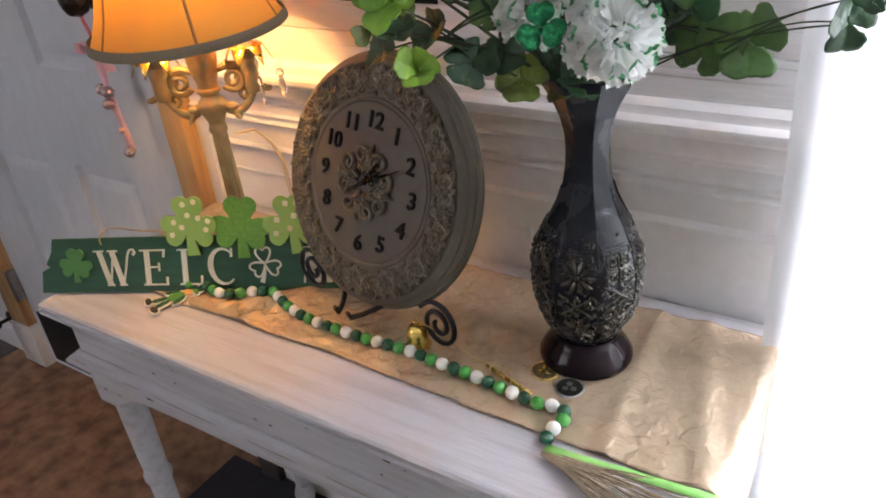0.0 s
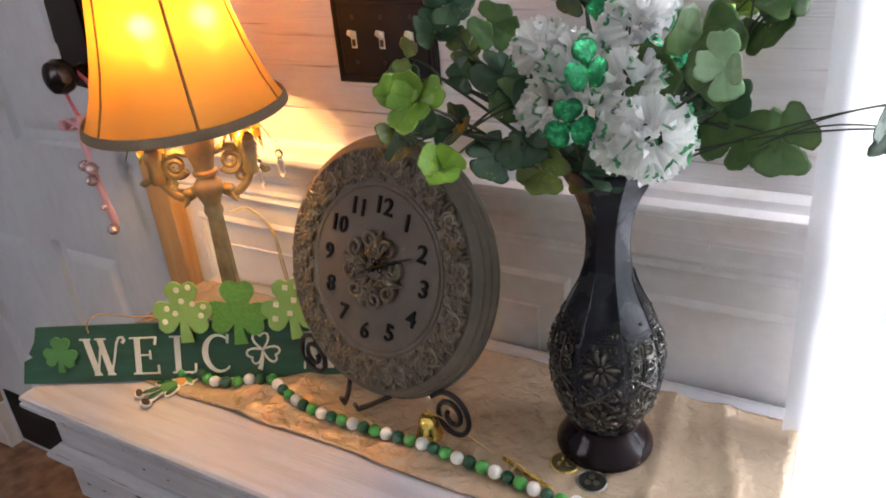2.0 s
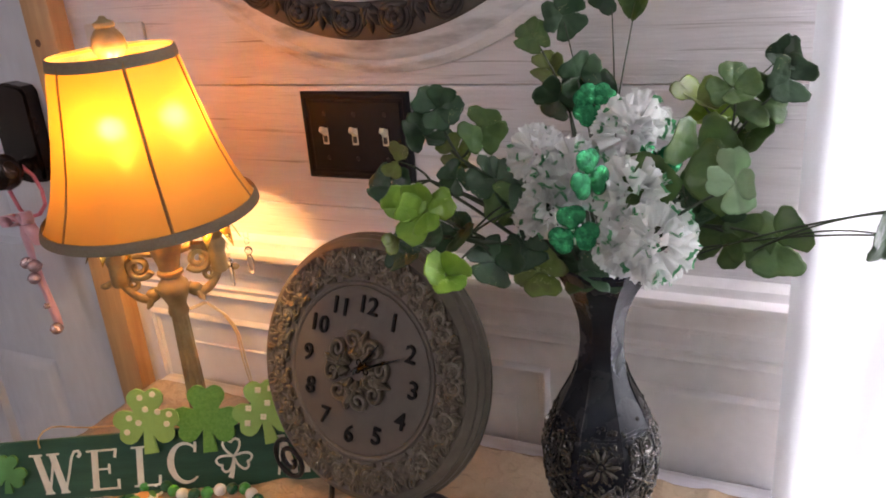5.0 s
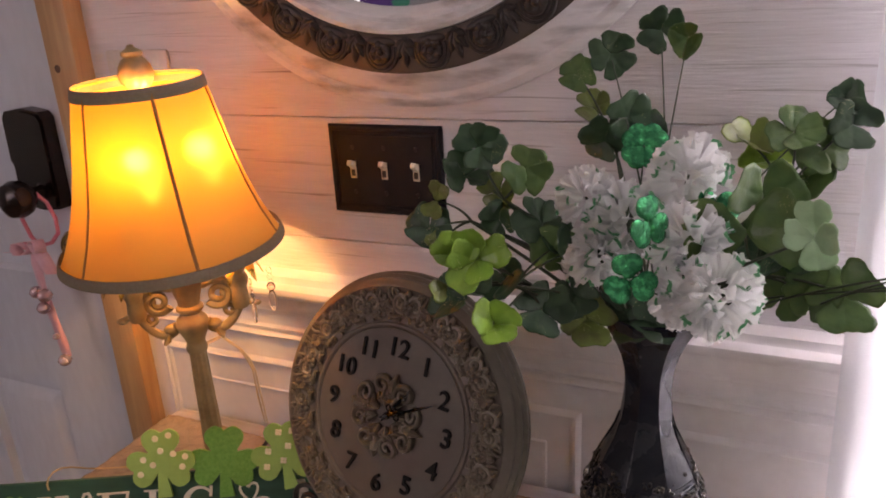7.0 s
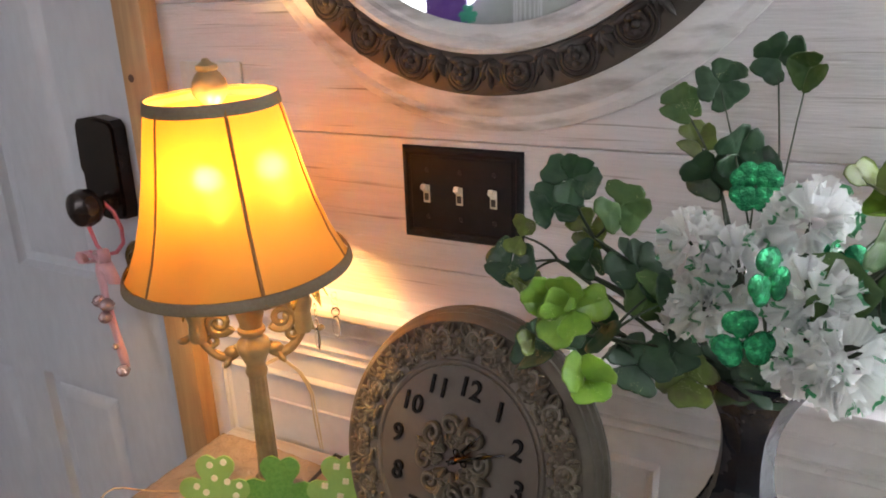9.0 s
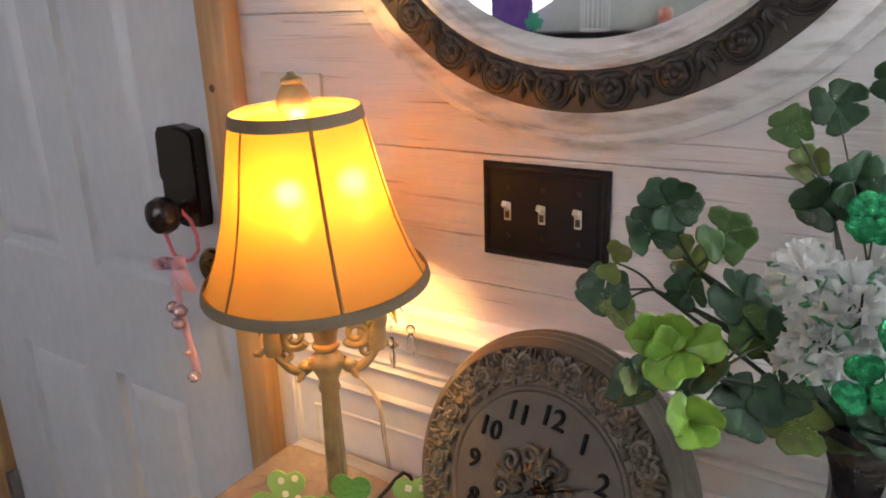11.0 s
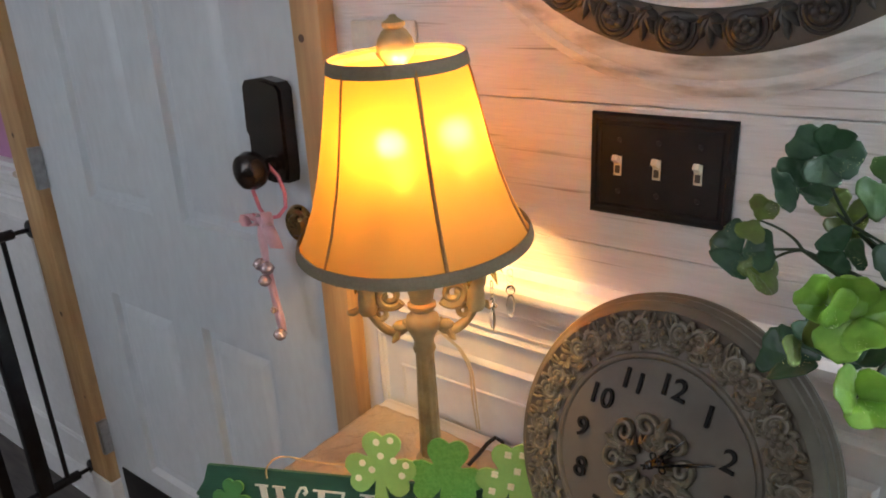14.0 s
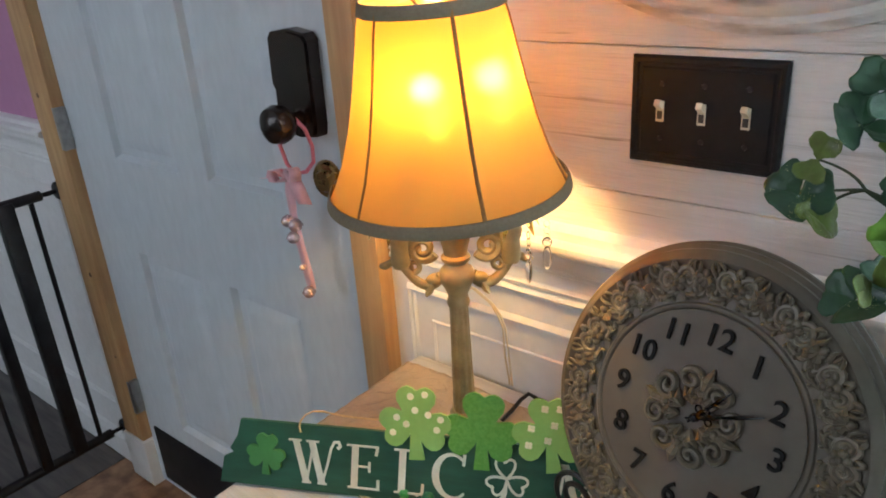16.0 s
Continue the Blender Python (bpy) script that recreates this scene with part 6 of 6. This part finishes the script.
LEAVES = [
    # place, size, colour, leaflets
    ((0.686, -0.186, 1.236), 0.050, "leaf_olive", 2), ((0.677, -0.190, 1.208), 0.056, "leaf_dark", 3), ((0.693, -0.195, 1.192), 0.046, "leaf_olive", 3),
    ((0.721, -0.150, 1.285), 0.062, "leaf_dark", 4), ((0.708, -0.158, 1.257), 0.062, "leaf_dark", 3), ((0.768, -0.150, 1.264), 0.060, "leaf_mid", 3), ((0.742, -0.158, 1.240), 0.050, "leaf_olive", 3), ((0.748, -0.176, 1.218), 0.045, "leaf_dark", 3),
    ((0.797, -0.190, 1.222), 0.075, "leaf_dark", 4), ((0.812, -0.205, 1.205), 0.055, "leaf_mid", 3), ((0.838, -0.200, 1.205), 0.060, "leaf_dark", 3),
    ((0.786, -0.268, 1.195), 0.058, "leaf_dark", 3), ((0.764, -0.300, 1.197), 0.052, "leaf_dark", 3), ((0.742, -0.292, 1.180), 0.052, "leaf_dark", 3),
    ((0.814, -0.252, 1.162), 0.062, "leaf_dark", 3), ((0.838, -0.228, 1.168), 0.050, "leaf_dark", 3), ((0.846, -0.212, 1.138), 0.060, "leaf_olive", 3),
    ((0.880, -0.195, 1.136), 0.055, "leaf_dark", 3), ((0.905, -0.200, 1.138), 0.055, "leaf_dark", 3), ((0.925, -0.180, 1.150), 0.050, "leaf_dark", 3), ((0.870, -0.175, 1.150), 0.050, "leaf_dark", 3),
    ((0.878, -0.050, 1.386), 0.052, "leaf_dark", 3), ((0.905, -0.055, 1.378), 0.048, "leaf_mid", 3), ((0.833, -0.072, 1.366), 0.058, "leaf_dark", 3), ((0.800, -0.070, 1.345), 0.048, "leaf_mid", 3), ((0.817, -0.072, 1.312), 0.045, "leaf_olive", 3),
    ((0.857, -0.095, 1.307), 0.062, "leaf_dark", 3), ((0.835, -0.098, 1.284), 0.058, "leaf_dark", 3), ((0.872, -0.085, 1.290), 0.062, "leaf_dark", 4),
    ((0.968, -0.060, 1.278), 0.062, "leaf_olive", 3), ((0.985, -0.070, 1.262), 0.058, "leaf_lime", 3), ((1.005, -0.120, 1.300), 0.060, "leaf_mid", 4), ((1.030, -0.100, 1.284), 0.066, "leaf_mid", 3), ((1.052, -0.100, 1.305), 0.056, "leaf_dark", 3),
    ((1.045, -0.085, 1.325), 0.045, "leaf_dark", 3), ((1.02, -0.10, 1.255), 0.060, "leaf_mid", 3),
    ((0.975, -0.225, 1.240), 0.124, "leaf_mid", 2), ((0.985, -0.205, 1.262), 0.070, "leaf_mid", 3), ((0.998, -0.190, 1.205), 0.075, "leaf_dark", 4), ((1.012, -0.165, 1.172), 0.072, "leaf_mid", 3), ((0.975, -0.150, 1.19), 0.06, "leaf_dark", 3),
    ((1.000, -0.195, 1.272), 0.040, "leaf_lime", 2), ((1.052, -0.200, 1.184), 0.070, "leaf_mid", 3), ((1.028, -0.195, 1.180), 0.055, "leaf_mid", 3), ((0.940, -0.130, 1.215), 0.060, "leaf_dark", 3),
    ((1.125, -0.250, 1.214), 0.046, "leaf_dark", 3), ((1.140, -0.245, 1.235), 0.040, "leaf_dark", 3),
]
NODES = [(0.72, -0.18, 1.215), (0.75, -0.165, 1.235), (0.79, -0.26, 1.185), (0.845, -0.09, 1.27), (1.0, -0.11, 1.24), (0.985, -0.19, 1.19)]
for p, s, mat, n in LEAVES:
    clover_leaf(p, s * 0.77, mat, n, 0.6, label="%s silk clover leaf" % {"leaf_dark": "dark green", "leaf_mid": "mid-green", "leaf_olive": "olive green", "leaf_lime": "lime green"}[mat])
    near = min(NODES, key=lambda q: (Vector(q) - Vector(p)).length)
    if (Vector(near) - Vector(p)).length < 0.09:
        stem_to(Vector(p) + (Vector(p) - EYE_SIDE).normalized() * 0.004, near, 0.12, 0.0012)
    else:
        stem_to(Vector(p) + (Vector(p) - EYE_SIDE).normalized() * 0.004, None, 0.10, 0.0010)
for q in NODES:
    for _ in range(4):
        stem_to(q, None, rnd.uniform(0.0, 0.15), 0.0020)
# big lime blooms and one green bloom with highlights coloured in
for p, s, mat, n, lb, sp in (((0.781, -0.322, 1.232), 0.052, "leaf_lime", 5, "lime green silk bloom", 0), ((0.762, -0.322, 1.236), 0.040, "leaf_lime", 3, "lime green silk bloom", 40), ((0.786, -0.300, 1.166), 0.050, "leaf_lime", 3, "lime green silk clover leaf", 190),
                             ((1.019, -0.296, 1.262), 0.046, "leaf_highlit", 4, "green silk bloom with pale highlights in its colour", 20), ((0.752, -0.318, 1.205), 0.040, "leaf_olive", 2, "olive silk leaf", 100)):
    clover_leaf(p, s, mat, n, 0.30, sp, lb, cup=0.16, wide=0.74, lift=(4, 52))
    stem_to(Vector(p) + (Vector(p) - EYE_SIDE).normalized() * 0.006, (0.80, -0.24, 1.18) if p[0] < 0.9 else (0.96, -0.22, 1.2), 0.05, 0.0012)


def carnation(p, radius, toward):
    """A dome of small ruffled fans; some rims carry green glitter."""
    m = facing(p, 0.12, None, Vector(p) + Vector(toward))
    g, tips = Geo(), Geo()
    count = int(52 * (radius / 0.05) ** 1.3)
    for k in range(count):
        lat = math.acos(1 - (k + 0.5) / count * 1.12)
        lon = k * 2.39996
        L = radius * rnd.uniform(0.50, 0.64)
        wdt = radius * rnd.uniform(0.75, 1.05)
        base = radius * rnd.uniform(0.36, 0.48)
        nu, nv = 4, 13
        ph, ph2 = rnd.uniform(0, 6), rnd.uniform(0, 6)
        vs, fs = [], []
        for i in range(nu + 1):
            u = i / nu
            for j in range(nv):
                s = -1 + 2 * j / (nv - 1)
                tooth = (0.05 * L if j % 2 else -0.04 * L) * (u > 0.9) + 0.06 * L * math.sin(ph + s * 6) * u
                x = wdt * 0.5 * s * (0.25 + 0.75 * u)
                y = (0.20 * L * u * math.sin(ph2 + s * 7.5)) + 0.14 * L * u * u + 0.16 * L * s * s * u
                z = base + L * u * (1 - 0.20 * s * s) + tooth
                vs.append((x, y, z))
        for i in range(nu):
            for j in range(nv - 1):
                fs.append((i * nv + j, i * nv + j + 1, (i + 1) * nv + j + 1, (i + 1) * nv + j))
        q = m @ pose(0, 0, -radius * 0.3, 0, 0, math.degrees(lon)) @ pose(0, 0, 0, 0, math.degrees(lat), 0) @ pose(0, 0, 0, rnd.uniform(-16, 16), 0, rnd.uniform(0, 360))
        g.add(vs, fs, q)
        if rnd.random() < 0.5:
            j0, span = rnd.randrange(1, nv - 6), rnd.randrange(2, 6)
            tv = []
            for j in range(j0, j0 + span + 1):
                lo, hi = Vector(vs[(nu - 1) * nv + j]), Vector(vs[nu * nv + j])
                tv += [lo + (hi - lo) * rnd.uniform(0.35, 0.7), hi + Vector((0, 0, 0.0004))]
            tf = [(i * 2, i * 2 + 1, i * 2 + 3, i * 2 + 2) for i in range(span)]
            for off in (0.0007, -0.0007):
                tips.add([v + Vector((0, off, 0)) for v in tv], tf, q)
    fl = g.ob("carnation", "petal", bouquet, "ruffled white silk carnation", angle=180)
    tagged(tips.ob("glitter_tip", "petal_tip", fl, "green glittered petal rims", angle=180), kind="stuff")
    stem_to(Vector(p) - Vector(toward).normalized() * radius * 0.2, None, 0.02, 0.0016)


for p, r, d in (((0.836, -0.190, 1.252), 0.034, (0.0, -0.7, 0.45)), ((0.876, -0.196, 1.236), 0.043, (-0.1, -0.8, 0.55)), ((0.852, -0.215, 1.203), 0.040, (-0.3, -0.9, 0.25)), ((0.924, -0.170, 1.276), 0.042, (0.1, -0.45, 0.8)),
                ((0.934, -0.230, 1.230), 0.041, (0.2, -0.8, 0.55)), ((0.960, -0.258, 1.196), 0.043, (0.35, -0.85, 0.3)), ((0.930, -0.244, 1.182), 0.034, (0.1, -0.9, 0.0))):
    carnation(p, r * 0.87, d)


def glitter_clover(p, size, n, toward, spin):
    m = facing(p, 0.05, spin, Vector(p) + Vector(toward))
    g = Geo()
    for k in range(n):
        a = 2 * math.pi * k / n
        for sgn in (1, -1):
            b = a + sgn * 0.30
            g.ball((size * 0.27 * math.cos(b), size * 0.27 * math.sin(b), 0), size * 0.175, 14, 9, (1, 1, 0.42), m)
        g.ball((size * 0.14 * math.cos(a), size * 0.14 * math.sin(a), 0), size * 0.13, 10, 7, (1, 1, 0.6), m)
    g.ob("glitter_shamrock", "glitter", bouquet, "puffed green glitter shamrock pick")
    stem_to(Vector(p), None, 0.02, 0.0011)


for p, s, n, d, sp in (((0.890, -0.257, 1.201), 0.052, 3, (0.1, -0.6, 0.3), 100), ((0.903, -0.252, 1.250), 0.052, 3, (0.9, -0.55, 0.2), 90), ((0.876, -0.112, 1.282), 0.054, 4, (0.1, -0.7, 0.2), 45), ((0.946, -0.180, 1.240), 0.055, 3, (0.3, -0.6, 0.0), 20)):
    glitter_clover(p, s, n, d, sp)
# two long wires with small leaves reaching out over the curtain side
for q in ((1.125, -0.250, 1.214), (1.138, -0.247, 1.232)):
    stem_to(q, (1.035, -0.215, 1.180), 0.16, 0.0008)

# ---- far side of the room, met in the mirror ----
shelf = tagged(Geo().box(-1.45, -3.2, 1.285, 0.05, -2.98, 1.315, 0.004).ob("wall_shelf", "black_matte"), "long dark shelf on the opposite wall", "shelf")
cage = thing("bird_cage", pose(-0.605, -3.08, 1.315), "small white wire bird cage on the dark shelf", "bird cage")
Geo().lathe([(0, 0), (0.078, 0), (0.080, 0.008), (0.076, 0.014), (0, 0.014)], 32).ob("cage_base", "wire_white", cage)
for k in range(18):
    a = k * math.pi / 9
    Geo().tube([(0.074 * math.cos(a), 0.074 * math.sin(a), 0.012), (0.074 * math.cos(a), 0.074 * math.sin(a), 0.16), (0.060 * math.cos(a), 0.060 * math.sin(a), 0.205), (0.028 * math.cos(a), 0.028 * math.sin(a), 0.235), (0, 0, 0.245)], 0.0022, 6).ob("wire", "wire_white", cage)
can = thing("jar_candle", pose(-0.236, -3.08, 1.315), "red and cream printed jar candle on the shelf", "candle")
Geo().lathe([(0, 0), (0.032, 0), (0.034, 0.004), (0.034, 0.098), (0.030, 0.104), (0.030, 0.110), (0, 0.110)], 28).ob("jar", "red_can", can)
deco = thing("shamrock_decoration", pose(-0.950, -3.06, 1.372), "sea-green shamrock cut-out on the shelf", "decoration")
Geo().extrude(clover_outline(0.11), 0.012).ob("cutout", "teal", deco, smooth=False)
card = thing("purple_card", pose(-1.115, -3.12, 1.315), "purple and orange paper decoration on the shelf", "decoration")
Geo().extrude([(-0.13, 0.0), (0.13, 0.0), (0.13, 0.26), (0.04, 0.30), (-0.13, 0.27)], 0.010).ob("sheet", "purple", card, smooth=False)
Geo().extrude([(0.02, 0.02), (0.09, 0.02), (0.10, 0.10), (0.06, 0.13), (0.015, 0.10)], 0.004, pose(0, -0.010, 0)).ob("patch", "orange", card, smooth=False)
